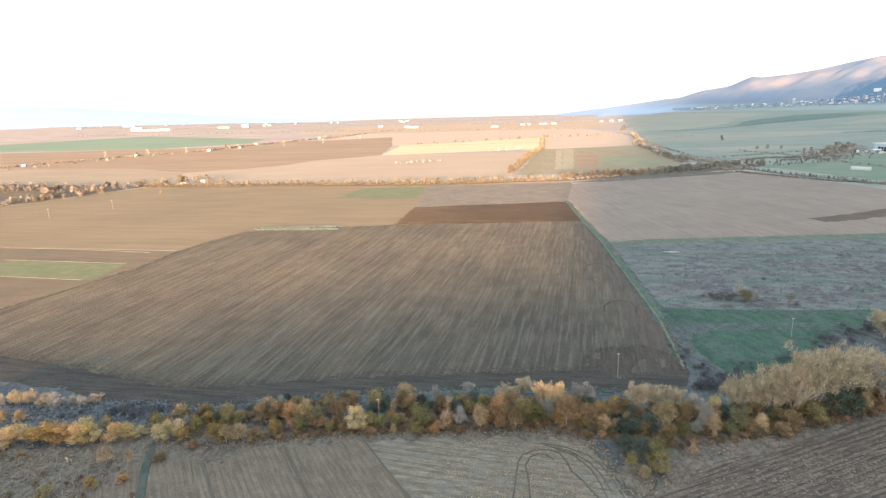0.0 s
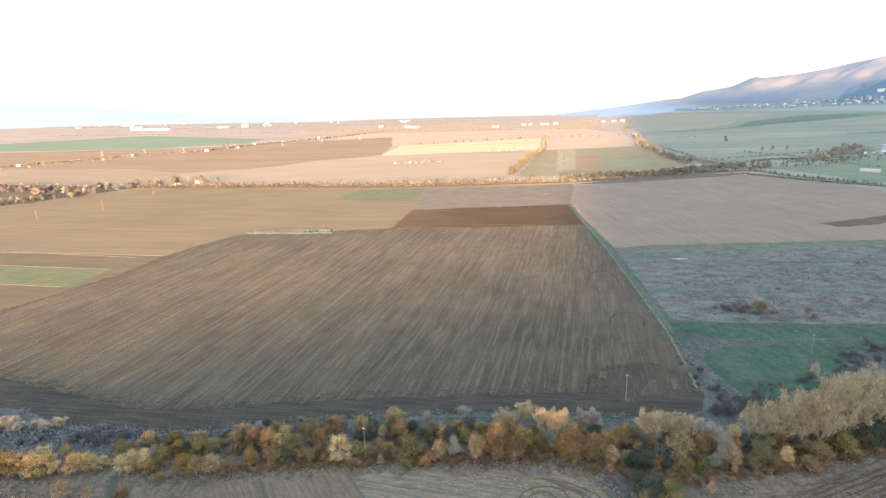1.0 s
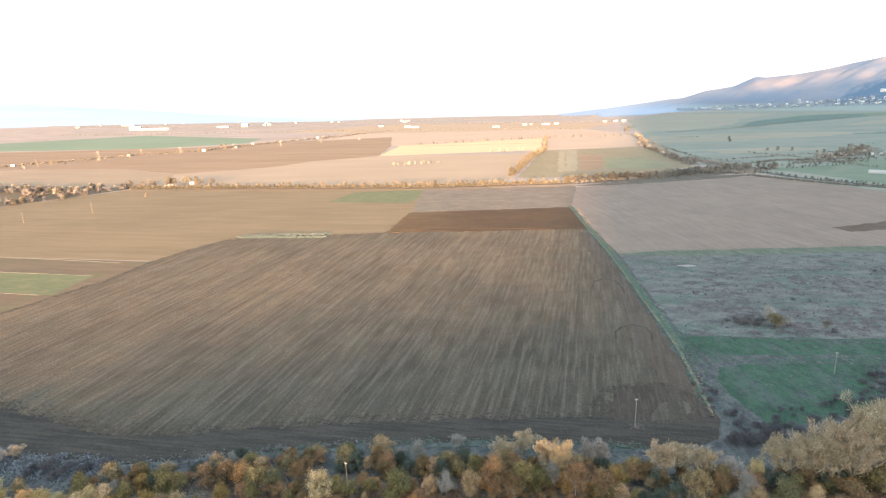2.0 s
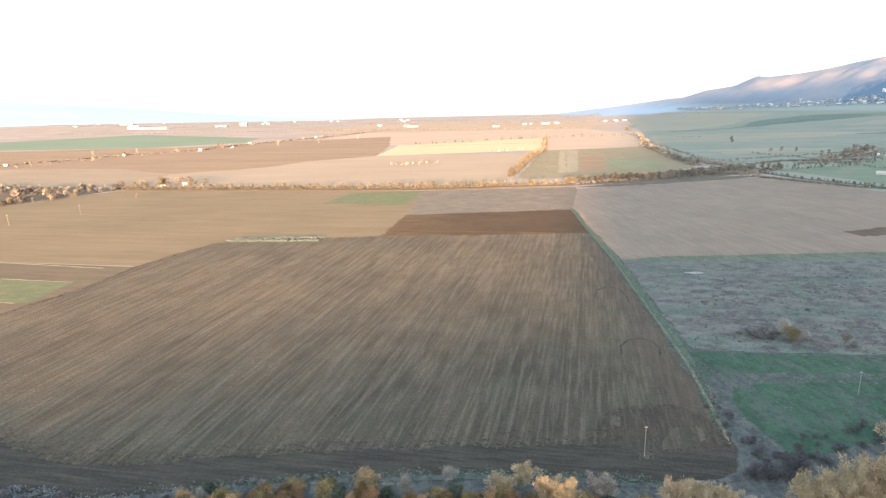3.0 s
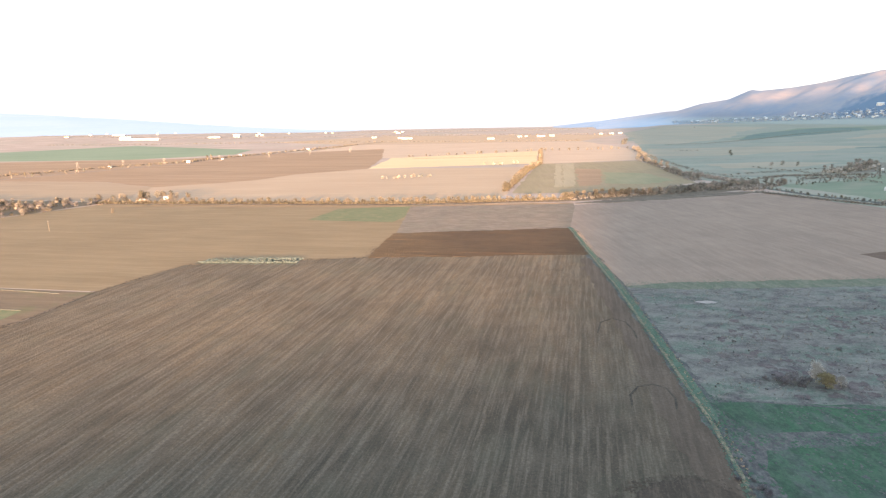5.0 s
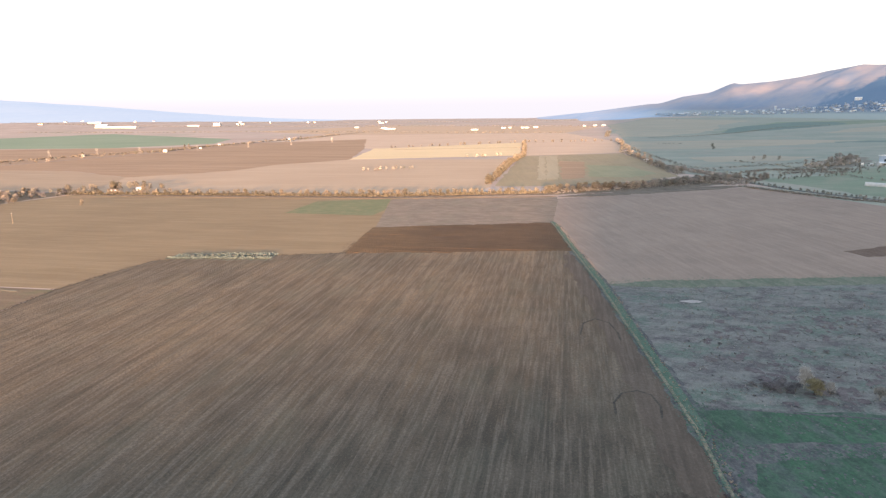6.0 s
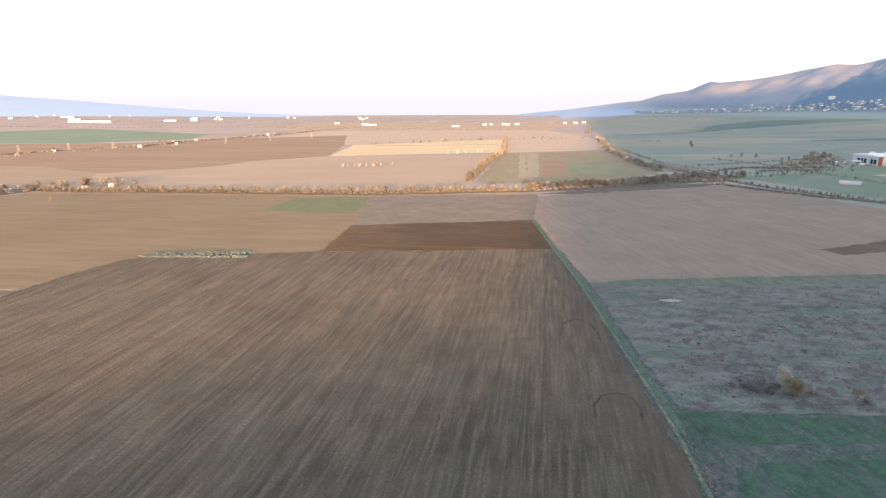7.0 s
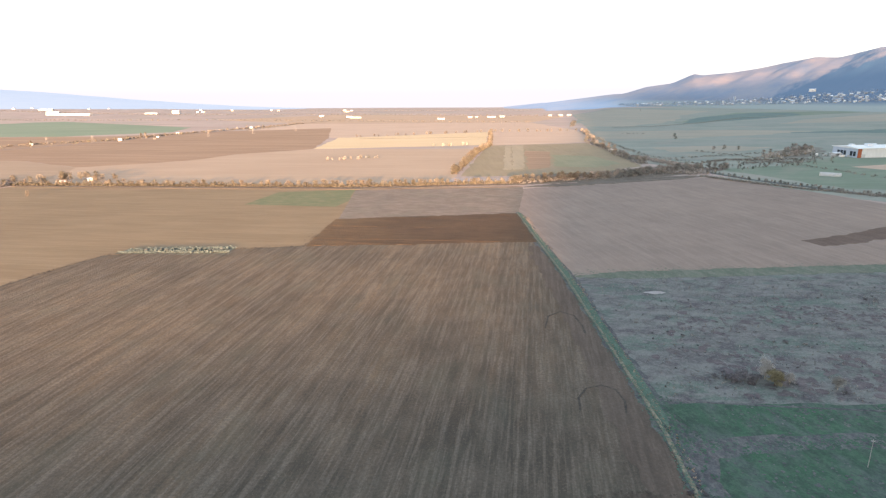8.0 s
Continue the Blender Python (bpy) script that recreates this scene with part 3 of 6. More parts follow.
field("ploughed_field", [(-245, 172), (-170, 159), (-146, 156), (-115, 149), (-97, 149), (-75, 155), (-40, 164), (-8, 169), (24, 170), (33, 171), (38.5, 173.2), (42, 177), (43.3, 182),
      (42, 235), (33.5, 346), (26, 408), (-96, 394), (-198, 370), (-212, 319), (-213, 277), (-223, 239)],
      SOIL, "brown ploughed field with pale streaked furrows", 0.08, FURROW, 1.3, 0.09)
field("field_headland", [(-245, 172), (-170, 159), (-146, 156), (-115, 149), (-97, 149), (-75, 155), (-40, 164), (-8, 169), (24, 170), (33, 171), (38.5, 173.2), (42, 177), (43.3, 182), (43, 190), (40, 186), (36, 183), (0, 178), (-40, 172), (-75, 164), (-97, 158), (-115, 158), (-146, 166), (-170, 170), (-243, 184)],
      HEADLAND, "dark turned soil of the field's headland", 0.215, uneven=1.3, step=3)
field("field_headland", [(19, 186), (22, 194), (28, 198.5), (35, 200), (41.3, 197), (42.6, 190), (42.7, 184), (40, 182), (31, 180), (21, 180)], TURNED, "dark soil of the tractor's turning place", 0.225, uneven=0.7, step=2)
field("bare_soil_patch", [(28.5, 180.5), (30.5, 186), (33, 190), (38.5, 192), (41, 188), (36.5, 183.5)], SOIL, "paler soil inside the turning loop", 0.238, uneven=0.5, step=1.5)
field("field_headland", [(43, 196), (42.3, 235), (38, 290), (33.8, 344), (28, 398), (24, 397), (27, 345), (31.5, 290), (33, 250), (35, 205)], SMOOTHSOIL, "smoother brown soil along the field's long edge", 0.2, uneven=1.6, step=4)
field("dark_field", [(21, 484), (28, 407.5), (-96, 393.3), (-97, 462)], DARKSOIL, "freshly turned dark brown field", 0.21, 88, 1.6, 0.12, uneven=1.2, step=4)
field("fallow_strip", [(-112, 582), (32, 598), (33, 520), (21, 485), (-97, 463), (-105, 527)], FALLOW, "grey fallow strip with dead weeds", 0.06, uneven=0.7)
field("grass_patch", [(-175, 567), (-113, 582), (-106, 528), (-110, 505), (-182, 512)], GREENLIT, "small green grass patch beside stubble", 0.08, uneven=0.7)
field("stubble_field", [(-440, 592), (-112, 583), (-97, 462), (-96, 395), (-198, 371), (-212, 320), (-345, 325), (-540, 330), (-500, 470)],
      STUBBLE, "golden stubble field lit by low sun", 0.05, 86, 3.0, 0.02)
field("tan_field", [(-540, 329), (-345, 324), (-213, 318), (-214, 277), (-224, 239), (-246, 173), (-420, 170)], TANSTRIP, "tan stubble strips beside the ploughed field", 0.05)
field("uncut_balk", [(-194, 375), (-191, 383), (-161, 387), (-135, 390), (-133, 376), (-164, 374)], WEEDY, "uncut balk of pale weeds and scrub", 0.12, uneven=1.0, step=3)
field("green_strip", [(-300, 293), (-226, 290), (-222, 261), (-330, 268)], GREENLIT, "narrow green crop strip", 0.10, uneven=0.7)
field("grey_field", [(33, 588), (204, 656), (232, 645), (286, 526), (360, 440), (330, 390), (185, 367), (41, 348), (23, 484)],
      GREYFIELD, "grey-brown harrowed field in shade", 0.06, 15, 3.5, 0.06)
field("dark_strip", [(173, 415), (179, 404), (202, 412), (223, 424), (320, 462), (320, 496), (237, 449), (201, 428)], STRIPSOIL, "dark strip of freshly turned soil", 0.14, uneven=1.4, step=4)
field("scrubland", [(41, 347), (185, 366), (330, 390), (330, 239), (127, 239), (48, 239)], SCRUB, "grey-green scrubland with dead weeds and thorn", 0.06, uneven=0.7)
field("green_field", [(48, 237), (100, 240), (150, 243), (140, 226), (97, 224), (88, 196), (72, 188), (57, 179.5), (51.5, 206), (55, 218)], GREEN, "short green winter crop", 0.08, uneven=1.2, step=3)
field("grassy_gap", [(46, 221), (62, 223), (86, 226), (128, 229), (150, 232), (150, 226), (120, 224), (84, 220), (60, 216), (46, 213)], ROUGH, "grey weedy strip across the green crop", 0.105, uneven=1.0, step=3)
field("near_brown_field", [(-94, 129), (-65, 133), (-43, 139), (-26, 118), (161, -110), (-170, -110)], NEARSOIL, "pale brown harrowed field", 0.07, 39, 1.0, 0.06)
field("near_stubble_field", [(-43, 139), (-23, 142), (-4, 146), (12, 143), (17, 130), (22, 118), (214, -110), (162, -110), (-25, 118)], NEARSTUB, "grey stubble field with curved wheel tracks", 0.06, uneven=0.5)
field("near_ploughed_field", [(20, 122), (38, 136), (61, 149), (89, 164), (330, 215), (330, -110), (216, -110)], NEARPLOUGH, "brown ploughed field with coarse clods", 0.08, 121, 0.95, 0.16)

# middle distance
field("far_stubble_field", [(-430, 617), (-40, 612), (-30, 680), (-15, 950), (-262, 953), (-350, 880), (-372, 815), (-416, 773), (-480, 735)], MIDPALE, "pale sunlit stubble beyond the hedge", 0.1, uneven=3.0, step=15)
field("far_tan_field", [(-879, 833), (-600, 800), (-480, 736), (-430, 616), (-440, 612), (-560, 630), (-700, 645), (-830, 720)], TANFAR, "tan stubble beyond the hedge", 0.1, uneven=3.0, step=15)
field("far_brown_field", [(-1285, 1218), (-768, 1249), (-640, 1380), (-380, 1493), (-300, 1180), (-264, 956), (-350, 881), (-372, 816), (-416, 774), (-480, 737), (-600, 802), (-879, 835)], MIDBROWN, "reddish brown ploughed land", 0.12, uneven=3.0, step=15)
field("straw_field", [(-262, 958), (-283, 1240), (2, 1338), (-4, 1016)], STRAW, "bright straw-coloured field in low sun", 0.15, uneven=3.0, step=15)
field("pale_field", [(7, 1310), (194, 1326), (182, 1150), (160, 1062), (5, 1008)], PINKFIELD, "pale pinkish stubble field", 0.15, uneven=3.0, step=15)
field("crop_strips", [(-24, 666), (2, 1002), (158, 1044), (172, 900), (170, 745), (110, 690), (30, 668)], FARGREEN, "thin green crop in strips", 0.15, uneven=3.0, step=15)
field("brown_crop_patch", [(46, 719), (55, 920), (86, 905), (69, 733)], MIDBROWN, "brown strip between green ones", 0.3, uneven=3.0, step=9)
field("pale_crop_strip", [(20, 712), (30, 1000), (36, 1002), (26, 712)], PALECROP, "pale strip between green ones", 0.3, uneven=2.0, step=9)
field("pale_crop_strip", [(30, 716), (41, 1006), (55, 1008), (40, 718)], PALECROP, "pale strip between green ones", 0.32, uneven=2.0, step=9)
field("green_crop_strip", [(78, 742), (88, 862), (136, 845), (152, 765), (120, 735)], THINCROP, "thin green crop beyond the hedge", 0.31, uneven=4.0, step=8)
field("far_pink_field", [(-553, 1405), (-380, 1500), (-300, 1190), (-262, 1180), (-6, 1316), (194, 1334), (120, 1690), (-524, 1700)], PINKFIELD, "pale sunlit fields", 0.2, uneven=3.0, step=15)
field("far_green_field", [(-1328, 1260), (-890, 1250), (-720, 1370), (-770, 1560), (-1500, 2000), (-2550, 2420)], LONGGREEN, "long green field on the plain", 0.3, uneven=3.0, step=15)
field("far_plain_field", [(-524, 1720), (120, 1710), (260, 2100), (-600, 2400), (-900, 2000)], MIDPALE, "pale brown land on the plain", 0.3, uneven=3.0, step=15)
field("meadow", [(176, 780), (204, 740), (240, 646), (292, 575), (420, 470), (1600, 700), (2600, 2400), (2200, 3300), (600, 3000), (300, 2200), (235, 1500), (190, 1150), (172, 930)],
      MEADOW, "dull green pasture below the mountain", 0.2, uneven=3.0, step=15)
field("pasture", [(205, 1180), (520, 1130), (800, 1250), (700, 1400), (240, 1350)], PASTURE, "pale pasture strip", 0.35, uneven=5, step=20)
field("pasture", [(245, 715), (330, 755), (440, 840), (640, 800), (430, 590), (300, 590)], LUSH, "green pasture beside the ditch", 0.35, uneven=5, step=15)
field("pasture", [(230, 985), (520, 950), (950, 1110), (420, 1100)], PASTURE, "yellowish pasture strip", 0.38, uneven=6, step=20)
field("pasture", [(480, 1640), (900, 1960), (1500, 2400), (900, 2300)], LUSH, "green pasture strip", 0.4, uneven=8, step=30)
field("pasture", [(300, 1440), (700, 1500), (1300, 1900), (1100, 1980), (500, 1570)], PASTURE, "pale pasture strip", 0.4, uneven=8, step=30)
field("reed_bed", [(330, 830), (372, 870), (440, 960), (470, 950), (440, 890), (410, 850), (372, 822)], BANKFAR, "brown reedy ground beside the factory", 0.5, uneven=8, step=10)
field("pasture", [(490, 1600), (560, 1770), (640, 1930), (930, 2260), (1060, 2230), (1009, 2067), (735, 1800)], DARKGREEN, "dark green pasture strip below the village", 0.45, uneven=10, step=30)
field("pasture", [(230, 1640), (430, 1680), (640, 1850), (420, 1900), (250, 1800)], PASTURE, "yellowish pasture strip", 0.4, uneven=10, step=30)
field("pasture", [(330, 930), (520, 1060), (900, 1130), (980, 1050), (560, 960)], PASTURE, "yellowish pasture strip", 0.45, uneven=8, step=20)
field("pasture", [(560, 1250), (900, 1380), (1300, 1500), (1150, 1330), (800, 1230)], DARKGREEN, "dark green pasture strip", 0.42, uneven=8, step=20)
field("pasture", [(237, 1490), (330, 1500), (440, 1620), (560, 1850), (620, 2060), (880, 2500), (600, 2950), (310, 2200)], DRYPASTURE, "dry tan pasture at the meadow's edge", 0.43, uneven=12, step=25)
field("pasture", [(195, 1140), (300, 1120), (480, 1190), (640, 1300), (520, 1340), (225, 1330)], DRYPASTURE, "dry tan pasture strip", 0.44, uneven=10, step=20)
field("pasture", [(700, 1560), (1000, 1660), (1500, 2050), (1300, 2120), (900, 1800)], DRYPASTURE, "dry tan pasture strip", 0.44, uneven=10, step=25)
field("pasture", [(250, 900), (330, 905), (420, 960), (330, 985), (240, 960)], DRYPASTURE, "dry tan pasture strip", 0.47, uneven=8, step=12)
field("bare_yard", [(385, 735), (470, 770), (520, 740), (420, 690)], PINKFIELD, "bare sandy yard beside the shed", 0.4)

field("scrub_belt", [(-700, 640), (-560, 625), (-443, 608), (-448, 590), (-478, 520), (-506, 462), (-620, 430), (-760, 560)], TANSTRIP, "rough ground under the thicket", 0.12, uneven=4, step=10)

# verges, tracks and roads
ribbon("field_margin", [(24, 171), (36, 172.5), (41.5, 175.5), (43.8, 183), (43.6, 200), (43.5, 235), (38, 300), (33, 350), (27, 405)], 3.2, TURNED, "bare soil along the field's edge", "verge", 0.045, 0.2)
field("hedge_scrub", [(28, 616), (117, 643), (212, 690), (252, 718), (205, 748), (110, 692), (30, 664)], THICKET, "brown scrubby ground under the far trees", 0.42, uneven=3, step=8)
field("weedy_ground", [(-150, 98), (-97, 98), (-94, 120), (-112, 121), (-140, 117)], BANK, "brown weedy ground around scattered shrubs", 0.10, uneven=1.5)
ribbon("grass_margin", [(205, 668), (240, 645), (291, 550), (390, 448)], 24, MEADOW, "dull green margin of the grey field", "verge", 0.12, 0.3)
ribbon("ditch_bank", [(25, 124), (36, 139.5), (59, 153.5), (89, 169.5), (150, 201)], 9, BANK, "brown undergrowth above the ploughed field", "undergrowth", 0.17, 0.6)
ribbon("ditch_bank", [(-140, 118), (-112, 122), (-95, 128), (-70, 137), (-43, 144), (-20, 147), (5, 150), (28, 147), (50, 152), (75, 160), (100, 174), (150, 201)], 13, BANK, "brown undergrowth along the ditch", "undergrowth", 0.12, 0.6)
ribbon("ditch_bank", [(24, 148), (23, 136), (21, 122), (24, 116)], 9, BANK, "brown undergrowth between two near fields", "undergrowth", 0.14, 0.6)
ribbon("field_margin", [(22, 489), (29, 416), (36.5, 347), (43.5, 250), (45.5, 226), (46, 190)], 9, ROUGH, "rough grass margin beside the ploughed field", "verge", 0.07, 0.2)
ribbon("grass_verge", [(23, 489), (30.5, 416), (38, 347), (45, 250), (46.5, 226)], 2.9, VERGE, "green grass verge along the ploughed field", "verge", 0.13)
ribbon("dry_grass_strip", [(22, 487), (29.2, 416), (36.5, 347), (43.5, 250), (45.0, 226), (44.9, 200), (44.6, 186)], 0.9, DRYGRASS, "pale dry grass at the ploughed field's edge", "verge", 0.19, 0.5)
ribbon("grass_verge", [(41, 346), (110, 355), (185, 365), (330, 388)], 11, WEEDY, "green grass verge along the grey field", "verge", 0.13)
ribbon("grass_verge", [(-245, 169), (-170, 156), (-146, 152), (-115, 145.5), (-97, 146), (-75, 152), (-40, 161), (-8, 166), (24, 167), (41, 171)], 1.4, ROUGH, "damp green field margin", "verge", 0.2, 0.7)
ribbon("field_track", [(56, 239), (74, 238), (103, 237), (170, 240)], 0.7, ROUGH, "pale worn farm track", "track", 0.14)
ribbon("dry_grass_strip", [(-345, 323), (-290, 321), (-229, 315)], 0.8, DRYGRASS, "pale dry grass balk between strips", "verge", 0.14, 0.9)
ribbon("dry_grass_strip", [(-310, 295), (-270, 293), (-226, 290.5)], 0.7, DRYGRASS, "pale dry grass balk between strips", "verge", 0.14, 0.9)
ribbon("dry_grass_strip", [(-330, 267), (-270, 263), (-228, 260)], 0.7, DRYGRASS, "pale dry grass balk between strips", "verge", 0.14, 0.9)
ribbon("dark_verge", [(33, 597), (117, 629), (206, 663)], 15, THICKET, "brown scrubby strip between field and hedge", "verge", 0.28, 0.4)
ribbon("dry_edge", [(-440, 593), (-300, 588), (-112, 584), (32, 600)], 3, TANSTRIP, "dry grass along the hedge", "verge", 0.3)
ribbon("farm_track", [(-95, 131), (-90, 121), (-84, 111), (-74, 92)], 1.5, WEEDTRACK, "dark green farm track to the ditch", "track", 0.25)
ribbon("field_line", [(-43, 139), (-26, 118), (-2, 88)], 0.4, TRACK, "dark furrow between two fields", "furrow", 0.2)
ribbon("field_line", [(-61, 133), (-47, 115), (-30, 92)], 0.6, TRACK, "wheel rut in the field", "track", 0.2)
ribbon("field_line", [(-78, 125), (-68, 113), (-50, 92)], 0.6, TRACK, "wheel rut in the field", "track", 0.2)
for line in ([(-5.5, 104), (-4.2, 120.5), (-3.9, 126.5), (-3.7, 132.6), (-2.7, 135.8), (-0.1, 137.9), (3.2, 138.5), (5.8, 137.6), (7.4, 134.3), (8.3, 130.9), (10.4, 128.1), (13.5, 122)],
             [(-2, 104), (-0.7, 120.9), (-1.1, 126.8), (-1.9, 131.7), (-1.0, 135.1), (0.9, 136.6), (2.9, 136.4), (4.6, 134.6)],
             [(1.2, 141.1), (7.2, 140.1), (12.3, 137.5), (15.1, 133.7), (17.0, 128.9), (18.6, 123.2)],
             [(3.9, 139.7), (9.0, 137.1), (12.5, 132.4), (14.1, 127.6), (15.1, 122.8)],
             [(2.4, 140.4), (8.0, 138.6), (12.3, 134.9), (14.6, 130.6), (16.3, 124.5)]):
    ribbon("wheel_track", line, 0.25, TRACK, "curved tractor track in the stubble", "track", 0.2)
for line in ([(26, 232), (26.5, 239), (29.5, 244.5), (34, 246.3), (37.5, 244), (38.6, 238), (37.4, 231)],
             [(22, 286), (24.3, 297.5), (29.2, 302.7), (33.7, 298.5), (35.3, 289), (35.3, 282)]):
    ribbon("turning_track", line, 0.55, HEADLAND, "dark curved track where the tractor turned", "track", 0.235, 0.7)
bm = bmesh.new()
bm.faces.new([bm.verts.new((70.5 + 4.6 * math.cos(k * 0.3) * random.uniform(0.6, 1.2), 325.5 + 2.0 * math.sin(k * 0.3) * random.uniform(0.6, 1.2), 0.2)) for k in range(20)])
structure("bare_patch", bm, CHALK, "pale bare patch on the scrubland", "ground patch")
ribbon("field_balk", [(-236, 1152), (-120, 1164), (0, 1180)], 6, MIDBROWN, "brown balk across the straw field", "verge", 0.3, 0.6)
ribbon("country_road", [(-1000, 640), (-832, 805), (-700, 1090), (-640, 1300), (-560, 1560), (-480, 1900)], 8, GREYFIELD, "distant country road lined with trees", "road", 0.3)
ribbon("dirt_road", [(204, 741), (245, 640), (299, 566), (420, 462)], 5, ROUGH, "rough track beside a ditch", "track", 0.35)
ribbon("dark_verge", [(-440, 596), (-300, 592), (-112, 588), (27, 612), (117, 640), (204, 668)], 6, THICKET, "brown undergrowth at the foot of the hedge", "verge", 0.4)


# ---- mountains ----
def crest(az, table):
    for (a0, e0), (a1, e1) in zip(table, table[1:]):
        if az <= a1:
            f = (az - a0) / (a1 - a0)
            return e0 + (e1 - e0) * max(0.0, f)
    return table[-1][1]


RIGHT = [(1.5, -1.42), (5.0, -1.06), (6.5, -0.89), (11.4, -0.25), (12.4, -0.2), (14.2, 0.36), (16.4, 0.66), (18.1, 1.42), (18.7, 1.28), (21, 1.44), (23.2, 1.75), (24.7, 2.1), (26.8, 2.45), (28.5, 2.4), (30.9, 3.0), (33, 3.15), (40, 3.3), (60, 3.0), (80, 2.6)]
LEFT = [(-80, 1.4), (-60, 1.3), (-46, 1.08), (-41.5, 0.74), (-37, 0.30), (-31.6, -0.25), (-29.7, -0.43), (-25.7, -0.76), (-22.8, -0.98), (-19.5, -1.15), (-14.4, -1.32), (-10.7, -1.45)]


def mountain_height(az, r):
    """Height of the range on the warm side of the plain: a long foot slope, then spurs up to the crest."""
    top = 80 + 4450 * math.tan(radians(crest(az, RIGHT)))
    foot = 3300 - 700 * min(1, max(0, (az - 14) / 16))
    f = min(1.0, max(0.0, (r - foot) / (4450 - foot)))
    shape = 0.28 * f + 0.72 * f * f * (3 - 2 * f) if f < 1 else 1
    p = Vector(((az - 0.0046 * r) * 0.36, r * 0.0009, 0.3))
    q = Vector((az * 0.5, r * 0.0022, 4.0))
    ridged = 0.3 - abs(noise.noise(p)) + 0.5 * noise.fractal(p * 2.1, 1.0, 2.0, 4) + 0.45 * noise.fractal(q, 1.0, 2.0, 5)
    spur = ridged * 0.17 * math.sin(math.pi * min(f, 1.0))
    low = ground_z(math.sin(radians(az)) * r, math.cos(radians(az)) * r) - 4
    return max(low, top * max(0.0, shape * (1 + spur)) - 3) if top > 0 else low + (top - low) * shape


def range_mesh(az0, az1, r0, r1, height, na=240, nr=60):
    bm = bmesh.new()
    rows = []
    for j in range(nr + 1):
        r = r0 + (r1 - r0) * j / nr
        rows.append([bm.verts.new((math.sin(radians(az)) * r, math.cos(radians(az)) * r, height(az, r))) for az in [az0 + (az1 - az0) * i / na for i in range(na + 1)]])
    for p, q in zip(rows, rows[1:]):
        for i in range(na):
            bm.faces.new((p[i], p[i + 1], q[i + 1], q[i])).smooth = True
    return bm


def mountain_material(name, grass, wood, glow, strength, forest=None):
    """Bare slopes streaked by wooded gullies, with a dark forest on the lower flank and blue haze put in as emission.
    """
    m, n, l, b = node_material(name, 1.0)
    patch = noise_value(n, l, coords(n, l, -35, (1 / 260, 1 / 900, 1 / 90)), 5, 0.40, 0.66, 0.6)
    gully = noise_value(n, l, coords(n, l, -37, (1 / 170, 1 / 700, 1 / 160)), 5, 0.46, 0.61, 0.6)
    fine = noise_value(n, l, coords(n, l, 0, (1 / 40, 1 / 40, 1 / 20)), 4, 0.3, 0.7)
    c = blend(n, l, patch, grass, wood, amount=0.55)
    c = blend(n, l, gully, c, wood, amount=0.65)
    c = blend(n, l, fine, c, tuple(x * 0.8 for x in wood), amount=0.25)
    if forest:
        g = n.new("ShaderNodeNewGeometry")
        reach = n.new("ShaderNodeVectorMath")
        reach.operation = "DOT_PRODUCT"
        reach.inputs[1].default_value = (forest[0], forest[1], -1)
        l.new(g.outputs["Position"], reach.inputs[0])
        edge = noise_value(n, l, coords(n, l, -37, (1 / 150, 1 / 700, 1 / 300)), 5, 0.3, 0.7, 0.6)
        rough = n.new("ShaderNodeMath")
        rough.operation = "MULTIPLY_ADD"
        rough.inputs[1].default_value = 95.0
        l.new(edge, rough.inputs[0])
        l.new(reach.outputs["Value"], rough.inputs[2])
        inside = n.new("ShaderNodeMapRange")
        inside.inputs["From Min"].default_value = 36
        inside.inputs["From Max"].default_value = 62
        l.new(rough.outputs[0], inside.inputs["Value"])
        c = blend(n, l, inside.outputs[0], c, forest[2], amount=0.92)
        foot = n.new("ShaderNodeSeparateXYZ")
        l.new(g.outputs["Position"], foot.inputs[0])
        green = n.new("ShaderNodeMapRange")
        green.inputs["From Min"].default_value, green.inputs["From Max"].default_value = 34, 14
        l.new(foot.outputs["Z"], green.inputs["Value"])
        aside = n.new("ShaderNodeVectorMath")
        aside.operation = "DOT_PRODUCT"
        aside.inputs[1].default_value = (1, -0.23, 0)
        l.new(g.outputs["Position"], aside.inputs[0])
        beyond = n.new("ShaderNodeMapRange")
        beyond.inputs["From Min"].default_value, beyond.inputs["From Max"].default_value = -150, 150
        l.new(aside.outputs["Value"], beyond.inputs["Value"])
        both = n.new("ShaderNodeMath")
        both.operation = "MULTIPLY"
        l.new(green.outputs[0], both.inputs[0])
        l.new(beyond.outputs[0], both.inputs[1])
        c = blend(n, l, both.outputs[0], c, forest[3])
    l.new(c, b.inputs["Base Color"])
    # emission stands for distance haze; the slopes give off no light
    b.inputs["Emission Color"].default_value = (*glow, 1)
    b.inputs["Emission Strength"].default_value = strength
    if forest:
        # haze emission varies with height, strongest at the left foot
        haze_glow = n.new("ShaderNodeMapRange")
        haze_glow.inputs["From Min"].default_value, haze_glow.inputs["From Max"].default_value = 5, 60
        haze_glow.inputs["To Min"].default_value, haze_glow.inputs["To Max"].default_value = 0.25 * strength, strength
        l.new(foot.outputs["Z"], haze_glow.inputs["Value"])
        haze_low = n.new("ShaderNodeMapRange")
        haze_low.inputs["To Min"].default_value, haze_low.inputs["To Max"].default_value = 2.2 * strength, 0.5 * strength
        l.new(beyond.outputs[0], haze_low.inputs["Value"])
        l.new(haze_low.outputs[0], haze_glow.inputs["To Min"])
        l.new(haze_glow.outputs[0], b.inputs["Emission Strength"])
    return m


